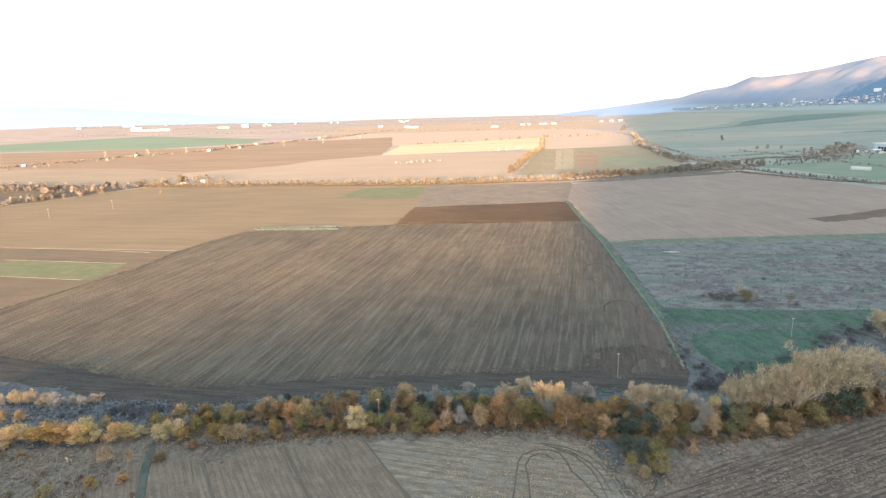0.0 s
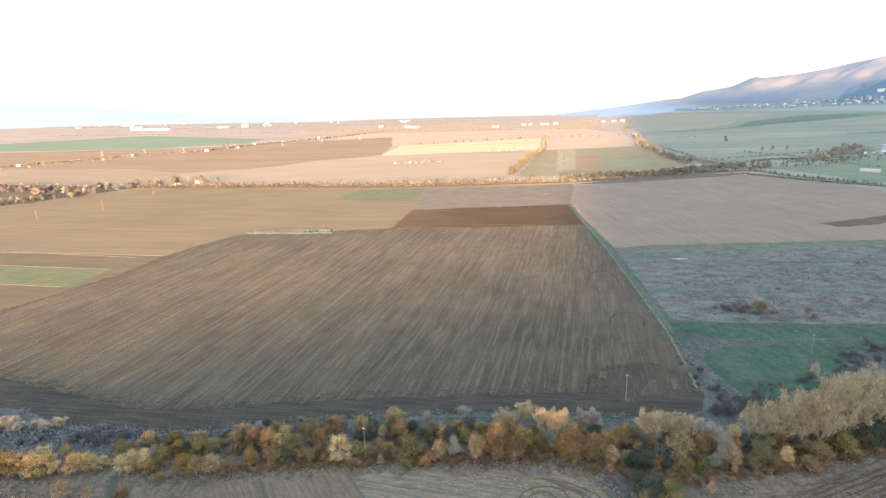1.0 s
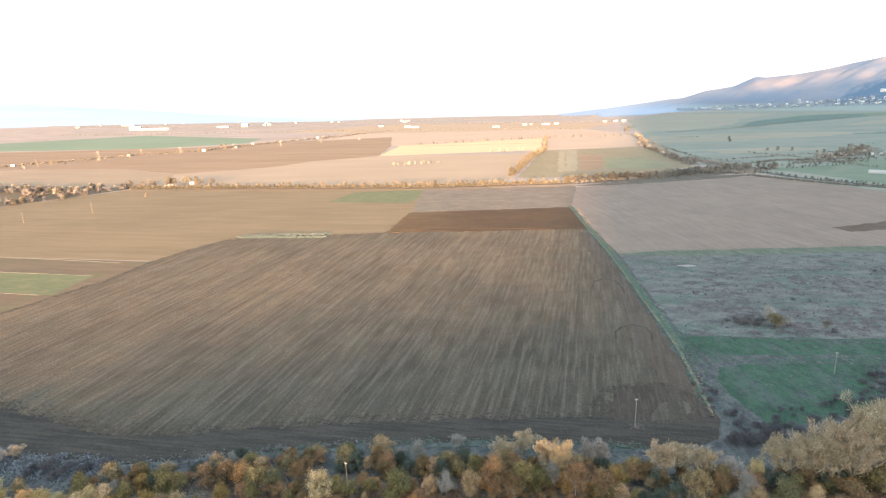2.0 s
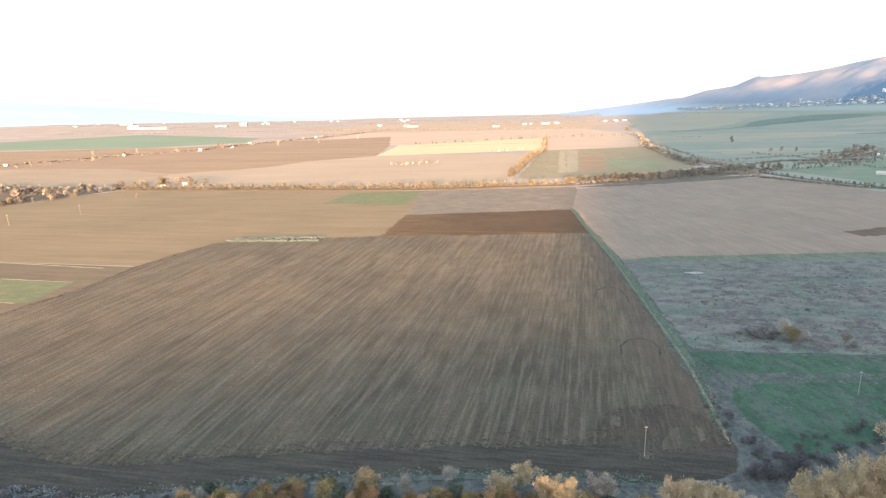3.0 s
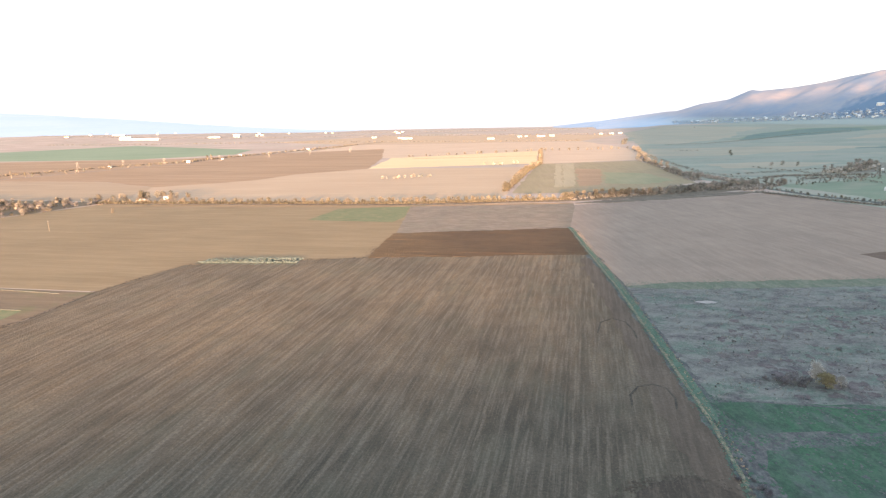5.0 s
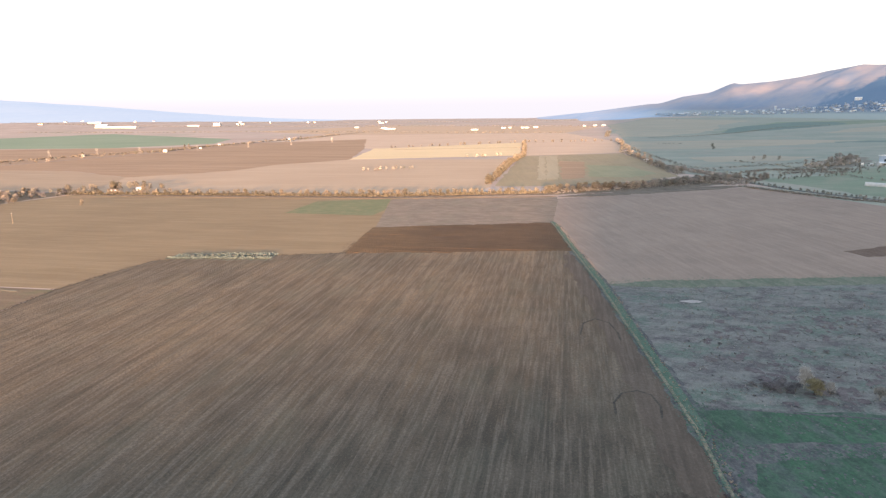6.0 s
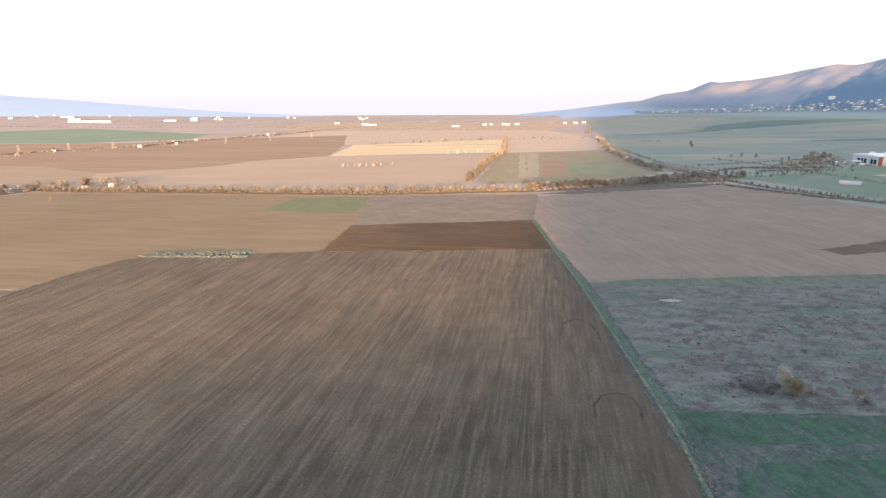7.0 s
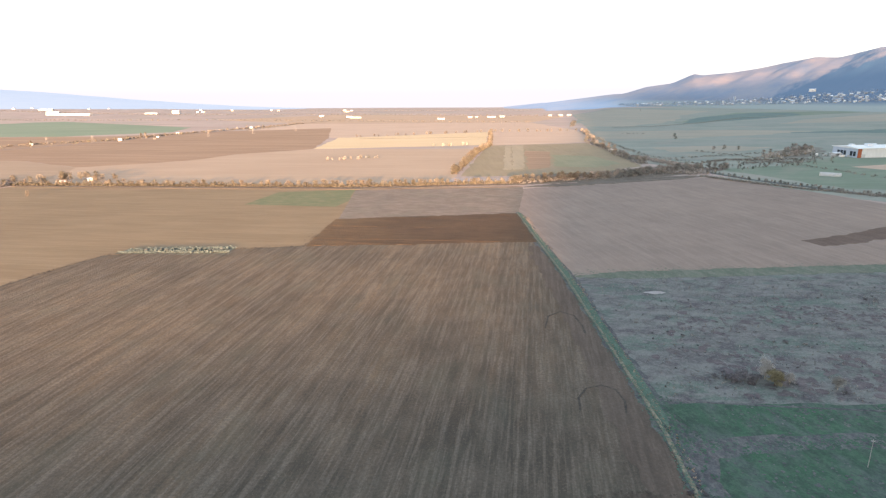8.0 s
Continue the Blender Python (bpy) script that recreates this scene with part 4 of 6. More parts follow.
def hill_height(az, r):
    """Low hills that rise from the far end of the plain."""
    foot = ground_z(math.sin(radians(az)) * r, math.cos(radians(az)) * r) - 3
    top = 80 + 4700 * math.tan(radians(crest(az, LEFT)))
    f = min(1.0, max(0.0, (r - 4000) / 700))
    return foot + (top - foot) * f * (1 + 0.06 * f * noise.fractal(Vector((az * 0.35, r * 0.002, 0)), 1.0, 2.0, 4))


# woods and forest are tinted blue to carry the distance haze
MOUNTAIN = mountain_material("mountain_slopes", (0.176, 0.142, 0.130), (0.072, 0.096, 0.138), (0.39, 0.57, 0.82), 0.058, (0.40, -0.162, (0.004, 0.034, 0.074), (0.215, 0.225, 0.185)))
# hills are coloured pale blue and made to glow in place of haze
HAZEHILL = mountain_material("hazed_blue_hills", (0.085, 0.105, 0.13), (0.055, 0.085, 0.125), (0.75, 0.84, 1.0), 0.138)
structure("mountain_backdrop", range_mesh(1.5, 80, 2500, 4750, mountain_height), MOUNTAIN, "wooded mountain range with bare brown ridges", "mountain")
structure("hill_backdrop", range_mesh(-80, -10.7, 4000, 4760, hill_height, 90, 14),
          HAZEHILL, "distant hills with pale blue haze in their colour", "hill")


# two wooded ridges behind the camera, which shade the near fields and the pastures at this hour:
# how far behind they stand, and where along the sun's way their shadow ends
RIDGES = [("mountain_spur", 700.0, 180.0, [(-1500, 30), (-400, 130), (-160, 190), (-120, 220), (-80, 248), (0, 283), (40, 316), (80, 336), (400, 355), (2500, 360)]),
          ("mountain_ridge", 2500.0, 550.0, [(-1500, -2300), (-150, -1000), (-8, 0), (20, 330), (27, 480), (32, 620), (75, 800), (150, 1000), (205, 1350), (240, 1700), (300, 2200), (420, 3300), (700, 4500), (2500, 4900)])]


def crest_height(u, back, ends):
    """The crest's height, so that its shadow ends at the given distance along the sun's way."""
    reach = np.interp(u, [p for p, _ in ends], [q for _, q in ends])
    return (back + reach) * math.tan(radians(SUN_EL))


def ridge_point(u, v, back, width, ends):
    """The ridge lies across the sun's way: u along it, v over it."""
    h = crest_height(u, back, ends) * math.exp(-(v / width) ** 2) * (1 + 0.014 * noise.fractal(Vector((u * 0.02, v * 0.004, back)), 1.0, 2.0, 3))
    s, c = math.sin(radians(SUN_AZ)), math.cos(radians(SUN_AZ))
    w = v - back
    return (u * c + w * s, -u * s + w * c, h - 1)


RIDGEWOOD = land("ridge_woods", (0.10, 0.09, 0.06), (0.06, 0.06, 0.045), (0.16, 0.13, 0.08), 0, (20, 40), 120)
for name, back, width, ends in RIDGES:
    bm = bmesh.new()
    rows = [[bm.verts.new(ridge_point(-1500 + 20 * i, width * (j - 20) / 7.5, back, width, ends)) for i in range(200)] for j in range(41)]
    for p, q in zip(rows, rows[1:]):
        for i in range(199):
            bm.faces.new((p[i], p[i + 1], q[i + 1], q[i])).smooth = True
    structure(name, bm, RIDGEWOOD, "wooded mountain flank", "mountain")


# ---- trees of the near ditch ----
SHRUB = [tree_meshes(10 + k, 6.6, 6.8, 30, 5200, 0.235, 0.25, 0.02, BARK, 0.14, (0.09, 0.18)) for k in range(5)]
SPIKY = [tree_meshes(20 + k, 6.6, 6.6, 26, 4800, 0.21, 0.45, 0.03, PALEBARK, 0.16, (0.09, 0.19), 14) for k in range(3)]
TWIGGY = [twig_meshes(70 + k, 7.0, 7.0, 14, 5200, 0.42, 0.10, PALEBARK, 0.13) for k in range(3)]
WILLOW = [twig_meshes(30 + k, 13, 13, 17, 9000, 0.55, 0.12, PALEBARK, 0.34, 0.85) for k in range(3)]
LOW = [tree_meshes(40 + k, 2.5, 4.2, 12, 1000, 0.20, 0.45, 0.02, puff=(0.10, 0.22)) for k in range(3)]
KIND = {
    "orange": tree_kind("shrub", [LEAF["orange"]], SHRUB, "orange-brown autumn shrub beside the ditch", "shrub", "ditch shrubs"),
    "yellow": tree_kind("tree", [LEAF["yellow"]], SHRUB, "small yellowing tree beside the ditch", "tree", "ditch trees"),
    "cream": tree_kind("tree", [LEAF["cream"]], SHRUB + SPIKY[:1], "pale cream-leaved tree beside the ditch", "tree", "ditch trees"),
    "tan": tree_kind("tree", [LEAF["tan"]], SPIKY + SHRUB[:1], "small tan-leaved tree beside the ditch", "tree", "ditch trees"),
    "wheat": tree_kind("tree", [LEAF["wheat"]], WILLOW[1:], "slender pale yellow tree beside the ditch", "tree", "ditch trees"),
    "olive": tree_kind("shrub", [LEAF["olive"]], SHRUB, "olive-green shrub beside the ditch", "shrub", "ditch shrubs"),
    "green": tree_kind("shrub", [LEAF["moss"]], SHRUB, "moss-green shrub beside the ditch", "shrub", "ditch shrubs"),
    "dark": tree_kind("shrub", [LEAF["green"]], SHRUB, "dark grey-green shrub beside the ditch", "shrub", "ditch shrubs"),
    "russet": tree_kind("shrub", [LEAF["brown"]], SHRUB + SPIKY, "half-bare russet shrub beside the ditch", "shrub", "ditch shrubs"),
    "grey": tree_kind("shrub", [LEAF["barewood"]], TWIGGY, "nearly bare brown shrub beside the ditch", "shrub", "ditch shrubs"),
    "silver": tree_kind("shrub", [LEAF["silver"]], SPIKY, "silver-grey twiggy shrub beside the ditch", "shrub", "ditch shrubs"),
    "pale": tree_kind("tree", [LEAF["pale"]], TWIGGY, "pale tan half-bare tree beside the ditch", "tree", "ditch trees"),
    "willow": tree_kind("willow_tree", [LEAF["pale"]], WILLOW, "tall pale half-bare willow beside the ditch", "tree", "ditch willows"),
    "white": tree_kind("shrub", [LEAF["white"]], SPIKY, "whitish twiggy shrub on rough grass", "shrub", "scrubland shrubs"),
    "low_brown": tree_kind("undergrowth_bush", [LEAF["under"], LEAF["under"], LEAF["brown"]], LOW, "low russet undergrowth bush", "bush", "undergrowth"),
    "low_grey": tree_kind("thorn_bush", [LEAF["blue"], LEAF["tuft"]], LOW, "low grey thorn bush on rough grass", "bush", "thorn bushes"),
    "low_green": tree_kind("bush", [LEAF["moss"], LEAF["green"]], LOW, "low grey-green bush", "bush", "low bushes"),
    "thorn": tree_kind("thorn_bush", [LEAF["thorn"], LEAF["blue"]], LOW, "dark leafless thorn bush on rough grass", "bush", "thorn bushes"),
}
# where the single trees stand: x, y, width, height
PLACES_OF = {
    "cream": [(-131.8, 123.5, 4.4, 1.8), (-116.3, 132.9, 6.8, 4.3), (-109.0, 129.2, 4.2, 3.4), (-100.0, 132.6, 4.4, 3.0), (-93.3, 131.0, 5.0, 4.9), (-91.9, 132.7, 5.0, 5.1), (-90.3, 134.5, 5.6, 4.3), (-60.8, 147.8, 4.2, 4.7), (-44.9, 141.5, 6.4, 6.9), (10.2, 150.9, 1.9, 2.9), (45.2, 157.4, 4.3, 6.3), (54.2, 151.2, 4.2, 5.0)],
    "yellow": [(-131.5, 127.0, 9.3, 4.4), (-115.2, 128.9, 7.1, 4.8), (-111.5, 129.2, 6.3, 4.8), (-104.8, 130.2, 5.1, 5.0), (-102.4, 131.2, 6.1, 4.5)],
    "orange": [(-126.5, 127.5, 5.5, 3.6), (-122.6, 127.9, 8.3, 5.6), (-118.6, 128.5, 6.8, 4.7), (-97.0, 112.3, 3.1, 3.1), (-91.5, 115.4, 3.4, 2.0), (-87.5, 132.2, 4.9, 3.7), (-83.9, 138.7, 4.6, 5.0), (-78.8, 132.9, 5.7, 5.1), (-66.9, 140.3, 3.5, 3.0), (-64.2, 144.5, 5.8, 5.0), (-24.9, 142.7, 3.0, 2.6), (16.3, 152.6, 5.3, 5.5)],
    "tan": [(-110.5, 134.0, 4.3, 4.3), (-100.4, 121.2, 4.2, 4.5), (-94.1, 121.5, 2.4, 4.3), (-105.0, 108.4, 5.1, 3.1), (-138.5, 135.2, 4.3, 3.7), (-143.2, 134.4, 3.2, 3.4), (-76.0, 132.6, 4.4, 5.1), (-72.8, 133.8, 5.3, 4.6), (-71.3, 146.8, 4.6, 5.2), (-55.1, 148.5, 4.5, 4.8), (-50.9, 155.0, 4.9, 3.5), (-43.1, 152.4, 5.5, 5.5), (-35.1, 141.2, 2.4, 2.9), (-37.3, 152.4, 3.5, 3.6), (-35.6, 157.9, 7.2, 5.1), (-22.2, 144.8, 3.9, 5.5), (-13.5, 145.5, 5.4, 6.8), (16.9, 147.6, 3.9, 4.7), (31.5, 149.6, 7.1, 8.3), (23.7, 130.1, 3.3, 3.2), (42.7, 149.2, 5.0, 5.4), (36.0, 140.4, 2.4, 2.9), (82.5, 162.9, 4.4, 5.9)],
    "russet": [(-88.4, 124.2, 4.4, 1.7), (-83.0, 129.9, 3.5, 2.4), (-68.8, 133.8, 4.7, 3.9), (-71.6, 143.1, 5.9, 5.2), (-67.5, 143.9, 5.2, 5.8), (-60.3, 139.1, 4.0, 2.2), (-51.0, 145.2, 5.0, 5.7), (-50.6, 148.4, 4.5, 5.1), (-48.0, 139.7, 3.0, 3.3), (-41.5, 140.4, 3.0, 2.2), (-33.5, 150.2, 4.4, 4.2), (-24.0, 143.4, 3.3, 3.1), (-24.5, 150.7, 4.7, 6.1), (-9.2, 147.7, 6.9, 8.2), (-4.8, 146.7, 4.5, 6.0), (7.9, 149.4, 6.4, 7.9), (13.2, 149.4, 6.4, 6.6), (36.1, 151.3, 4.4, 7.3), (31.1, 143.5, 5.7, 5.1), (62.0, 153.1, 6.6, 5.1), (58.8, 150.7, 5.9, 3.3), (52.1, 150.4, 5.8, 3.8)],
    "silver": [(-88.9, 136.2, 3.3, 4.5), (-68.2, 148.1, 4.0, 4.8), (-57.5, 152.0, 3.3, 3.3), (-31.1, 156.9, 4.2, 3.3), (-27.2, 157.4, 4.5, 4.9), (-18.6, 162.7, 4.6, 4.0), (-18.6, 145.8, 4.8, 5.7), (3.0, 150.9, 4.6, 5.9), (40.1, 157.3, 5.9, 6.6), (41.4, 151.0, 5.1, 7.3), (39.1, 149.5, 4.1, 3.5), (89.7, 168.3, 4.9, 10.9)],
    "olive": [(-85.4, 134.8, 4.6, 5.1), (-81.8, 140.3, 5.6, 4.6), (-78.0, 137.9, 5.2, 6.1), (-76.3, 140.1, 4.6, 4.5), (-59.0, 141.5, 6.6, 6.8), (-39.4, 143.4, 5.5, 3.7), (-29.1, 143.7, 7.8, 6.6), (-13.4, 151.9, 4.6, 6.1), (-2.9, 148.7, 6.3, 7.6), (0.5, 148.8, 5.5, 6.2), (20.4, 156.7, 5.1, 5.3), (26.7, 135.4, 6.3, 6.2), (27.4, 132.2, 4.5, 5.6), (21.2, 132.7, 3.4, 4.4), (68.9, 157.4, 6.9, 5.3)],
    "green": [(-56.1, 142.7, 5.9, 5.5), (48.0, 150.7, 6.7, 6.7)],
    "dark": [(-20.8, 151.2, 5.0, 5.2), (23.9, 147.2, 5.2, 4.9), (27.6, 148.8, 5.8, 5.0), (21.0, 145.9, 4.8, 4.5), (20.6, 138.9, 5.0, 5.0), (24.1, 137.5, 6.0, 5.6), (76.3, 162.0, 7.5, 7.1), (78.9, 161.2, 6.4, 6.2)],
    "pale": [(114.1, 214.8, 10.9, 9.6), (-7.2, 159.2, 5.5, 5.6), (-2.8, 162.2, 5.9, 5.9), (1.4, 156.2, 4.4, 7.9), (26.6, 157.9, 6.8, 8.3), (31.0, 158.3, 6.8, 7.5), (34.8, 157.3, 5.8, 7.7)],
    "wheat": [(4.8, 154.4, 6.5, 9.2)],
    "grey": [(12.6, 159.9, 7.1, 6.5)],
    "willow": [(51.5, 160.0, 9.4, 10.4), (56.3, 159.6, 10.1, 12.8), (60.3, 160.3, 11.2, 13.1), (64.5, 160.0, 10.6, 15.3), (68.5, 162.8, 13.6, 17.6), (77.0, 167.7, 16.6, 17.6), (85.5, 171.1, 13.5, 14.8)],
}
for key, places in PLACES_OF.items():
    for k, (x, y, w, h) in enumerate(places):
        size = 13.0 if key in ("willow", "wheat") else 7.0
        plant(KIND[key][k % len(KIND[key])], x, y, w * (0.88 if key == "willow" else 1.06) / size, h / w * (1.12 if key == "willow" else 1.0))


def along(points, step, spread=0.0, rng=random):
    """Places along a line, a little uneven."""
    for (x0, y0), (x1, y1) in zip(points, points[1:]):
        d = math.hypot(x1 - x0, y1 - y0)
        k = max(1, int(d / step))
        for i in range(k):
            f = (i + rng.uniform(0, 1)) / k
            yield x0 + (x1 - x0) * f + rng.uniform(-spread, spread), y0 + (y1 - y0) * f + rng.uniform(-spread, spread)


# the thicket between them
DITCH = [(-100, 137), (-84, 141), (-70, 147), (-45, 153), (-20, 154), (5, 155), (28, 155), (50, 157), (75, 163), (100, 178), (150, 205)]
for x, y in along(DITCH, 1.5, 2.6):
    plant(random.choice(KIND[random.choice(["russet", "russet", "dark", "olive", "dark", "russet", "tan"])]), x, y, random.uniform(0.5, 0.85), random.uniform(0.75, 1.0))
for x, y in along([(-66, 138), (-43, 144), (-20, 146.5), (-4, 151), (14, 149), (30, 147), (48, 152), (90, 169), (150, 200)], 1.9, 1.6):
    plant(random.choice(KIND[random.choice(["russet", "orange", "olive", "russet"])]), x, y, random.uniform(0.42, 0.68), random.uniform(0.75, 1.0))
for x, y in along([(-66, 135), (-43, 141), (-20, 143.5), (-4, 147), (14, 146), (30, 143), (48, 148), (90, 166), (150, 194)], 0.9, 1.5):
    plant(random.choice(KIND["low_brown"]), x, y, random.uniform(0.35, 0.8))
for x, y in along([(-140, 118), (-122, 121)], 1.6, 1.2):
    plant(random.choice(KIND["low_brown"]), x, y, random.uniform(0.4, 0.7), 0.7)
for x, y in along([(-128, 112), (-100, 112), (-84, 116)], 3.0, 6.0):
    plant(random.choice(KIND["low_brown"]), x, y, random.uniform(0.3, 0.6))
# grey scrub on the damp ground behind them
for x, y in along([(-162, 142), (-145, 145), (-133, 144.5), (-124, 147)], 1.4, 1.3):
    plant(random.choice(KIND[random.choice(["silver", "pale"])]), x, y, random.uniform(0.40, 0.60), random.uniform(0.7, 0.95), label="pale dead scrub on the damp ground")
for x, y in along([(-165, 138), (-150, 139), (-120, 142), (-97, 143)], 1.9, 4.5):
    plant(random.choice(KIND["low_grey"]), x, y, random.uniform(0.4, 0.85), 0.8)
for x, y in along([(-97, 143), (-70, 152), (-40, 161)], 1.5, 3.5):
    plant(random.choice(KIND["low_grey"]), x, y, random.uniform(0.3, 0.7), 0.8)
for x, y in along([(-118, 143), (-108, 143), (-98, 147)], 1.6, 2.2):
    plant(random.choice(KIND["thorn"]), x, y, random.uniform(0.6, 1.0), 0.9)
for x, y in along([(48, 180), (60, 182), (85, 198), (112, 222), (140, 232)], 1.3, 4.5):
    plant(random.choice(KIND["thorn"]), x, y, random.uniform(0.35, 0.85), 0.7)
for x, y in along([(46, 172), (52, 174), (58, 177)], 1.0, 2.5):
    plant(random.choice(KIND["thorn"]), x, y, random.uniform(0.7, 1.2), 0.9)
for x, y in along([(45.5, 203), (48, 191), (51, 182), (54, 175)], 1.1, 3.0):
    plant(random.choice(KIND["thorn"]), x, y, random.uniform(0.3, 0.7), 0.7)
# bushes of the scrubland
plant(KIND["green"][0], 82.0, 249.0, 1.0, 0.75, label="lone dull olive bush on the scrubland")
plant(KIND["white"][0], 80.8, 252.4, 0.80, 1.25, label="tall whitish twiggy bush on the scrubland")
plant(KIND["white"][1], 86.6, 250.0, 0.50, 1.1, label="pale slender bush on the scrubland")
plant(KIND["silver"][2], 98.0, 247.5, 0.75, 0.8, label="pale twiggy bush on the scrubland")
for x, y, k in ((73.0, 251, 1.3), (75.5, 252.5, 1.6), (77.8, 250.5, 1.4), (70.0, 252, 1.0), (67.5, 253, 0.7), (87.5, 250, 0.7), (99.5, 246, 0.7)):
    plant(KIND["thorn"][1], x, y, k, 0.7)
for cx, cy, count, r in ((150, 322, 4, 6), (172, 318, 4, 5), (120, 300, 3, 5), (158, 290, 4, 6), (104, 278, 3, 5), (135, 268, 4, 6), (66, 283, 2, 3), (178, 262, 3, 5)):
    for k in range(count):
        plant(random.choice(KIND["low_grey"]), cx + random.gauss(0, r), cy + random.gauss(0, r * 0.5), random.uniform(0.35, 0.75), 0.5)

# ---- hedges and trees of the middle distance ----
FARSHAPE = [tree_meshes(50 + k, 6.0, 6.0, 10, 420, 0.55, 0.25, 0.06, puff=(0.13, 0.24)) for k in range(5)]
POPLAR = [tree_meshes(60 + k, 12.0, 5.0, 12, 520, 0.6, 0.6, 0.1, PALEBARK, 0.1) for k in range(2)]
FAR = {
    "hedge": tree_kind("hedge_tree", [LEAF["far"], LEAF["far"], LEAF["farpale"]], FARSHAPE, "small autumn tree in the field hedge", "tree", "hedge trees"),
    "grey": tree_kind("ditch_tree", [LEAF["fargrey"], LEAF["meadow"], LEAF["bright"], LEAF["fargrey"]], FARSHAPE, "bare grey-brown tree along the ditch", "tree", "far ditch trees"),
    "dark": tree_kind("field_shrub", [LEAF["fargreen"], LEAF["fargrey"], LEAF["meadow"]], FARSHAPE, "dark shrub in rough ground", "shrub", "far shrubs"),
    # dark blue-grey twigs mixed in to paint the thicket's shade
    "thicket": tree_kind("thicket_tree", [LEAF["far"], LEAF["blue"], LEAF["fargrey"], LEAF["blue"]], FARSHAPE, "low half-bare tree in the dense thicket", "tree", "thicket"),
    "poplar": tree_kind("tall_tree", [LEAF["farpale"], LEAF["far"]], POPLAR, "tall slender half-bare tree", "tree", "tall trees"),
}
for x, y in along([(-440, 603), (-300, 600), (-119, 598), (27, 622)], 2.9, 2.4):
    plant(random.choice(FAR["hedge"]), x, y, random.uniform(0.5, 1.0))
for x, y in along([(27, 622), (117, 656), (210, 715)], 2.2, 8.0):
    plant(random.choice(FAR["hedge" if x < 100 else "grey"]), x, y, random.uniform(0.7, 1.2))
for x, y in along([(130, 665), (215, 715), (250, 720)], 2.0, 10.0):
    plant(random.choice(FAR["grey"]), x, y, random.uniform(0.7, 1.15))
for x, y in along([(-33, 680), (-12, 903), (5, 1010)], 8.0, 3.0):
    plant(random.choice(FAR["hedge"]), x, y, random.uniform(0.8, 1.4))
for x, y in along([(5, 1010), (7, 1310)], 9.0, 3.0):
    plant(random.choice(FAR["hedge"]), x, y, random.uniform(0.7, 1.2))
for x, y in along([(176, 760), (172, 830), (173, 929), (166, 1060), (185, 1160), (200, 1330)], 8.0, 6.0):
    plant(random.choice(FAR["grey"]), x, y, random.uniform(0.7, 1.4))
for x, y in along([(215, 700), (248, 634), (299, 569), (400, 470)], 1.8, 5.0):
    plant(random.choice(FAR["dark"]), x, y, random.uniform(0.25, 0.5))
for x, y in along([(240, 715), (300, 740), (370, 780), (420, 850)], 2.6, 14.0):
    plant(random.choice(FAR["dark"]), x, y, random.uniform(0.3, 0.55))
for x, y in along([(350, 835), (384, 858), (440, 930)], 5.0, 12.0):
    plant(random.choice(FAR["grey"]), x, y, random.uniform(0.8, 1.3), 1.2)
for x, y in along([(-680, 600), (-600, 590), (-520, 570), (-458, 590)], 1.3, 22.0):
    plant(random.choice(FAR["thicket"]), x, y, random.uniform(0.6, 1.2))
for x, y in along([(-700, 540), (-610, 510), (-545, 490), (-505, 490), (-465, 560)], 1.5, 18.0):
    plant(random.choice(FAR["thicket"]), x, y, random.uniform(0.5, 1.0))
for x, y in along([(-445, 610), (-420, 640), (-360, 628)], 5.0, 10.0):
    plant(random.choice(FAR[random.choice(["hedge", "hedge"])]), x, y, random.uniform(0.8, 1.4))
for x, y in along([(-1000, 650), (-832, 800), (-705, 1090), (-640, 1300), (-560, 1560)], 20.0, 10.0):
    plant(random.choice(FAR[random.choice(["grey", "dark", "poplar"])]), x, y, random.uniform(0.6, 1.1))
for x, y in along([(-206, 800), (-167, 812), (-138, 828)], 5.0, 5.0):
    plant(random.choice(FAR["dark"]), x, y, random.uniform(0.5, 0.9))
for x, y in along([(-90, 985), (-20, 1003)], 12.0, 5.0):
    plant(random.choice(FAR["grey"]), x, y, random.uniform(0.7, 1.1))
for x, y in along([(-250, 1180), (-6, 1312), (190, 1332)], 14.0, 5.0):
    plant(random.choice(FAR["hedge"]), x, y, random.uniform(0.6, 1.1))
for x, y in along([(-189, 379), (-163, 381), (-137, 383)], 2.6, 3.6):
    plant(random.choice(KIND["low_grey" if random.random() < 0.6 else "low_green"]), x, y, random.uniform(0.3, 0.55), 0.8, label="low scrub on the uncut balk")
for x, y in ((317, 1104), (330, 1150), (314, 924), (330, 930), (345, 920), (634, 2600)):
    plant(random.choice(FAR["dark"]), x, y, random.uniform(0.8, 1.2))


# far hedges and copses that nobody could count
def far_woods(name, lines, step, spread, size, mat, label):
    rng = np.random.default_rng(7)
    verts, faces = [], []
    for pts in lines:
        for x, y in along(pts, step, spread):
            for k in range(14):
                c = np.array([x, y, ground_z(x, y)]) + rng.normal(size=3) * size * np.array([0.4, 0.4, 0.25]) + np.array([0, 0, size * 0.45])
                a, b = rng.normal(size=3), rng.normal(size=3)
                a, b = a / np.linalg.norm(a) * size * 0.28, b / np.linalg.norm(b) * size * 0.28
                i = len(verts)
                verts += [tuple(c - a), tuple(c + b), tuple(c + a), tuple(c - b)]
                faces.append((i, i + 1, i + 2, i + 3))
    me = bpy.data.meshes.new(name)
    me.from_pydata(verts, [], faces)
    tagged(part(name, me, mat), label, "woods", kind="stuff")


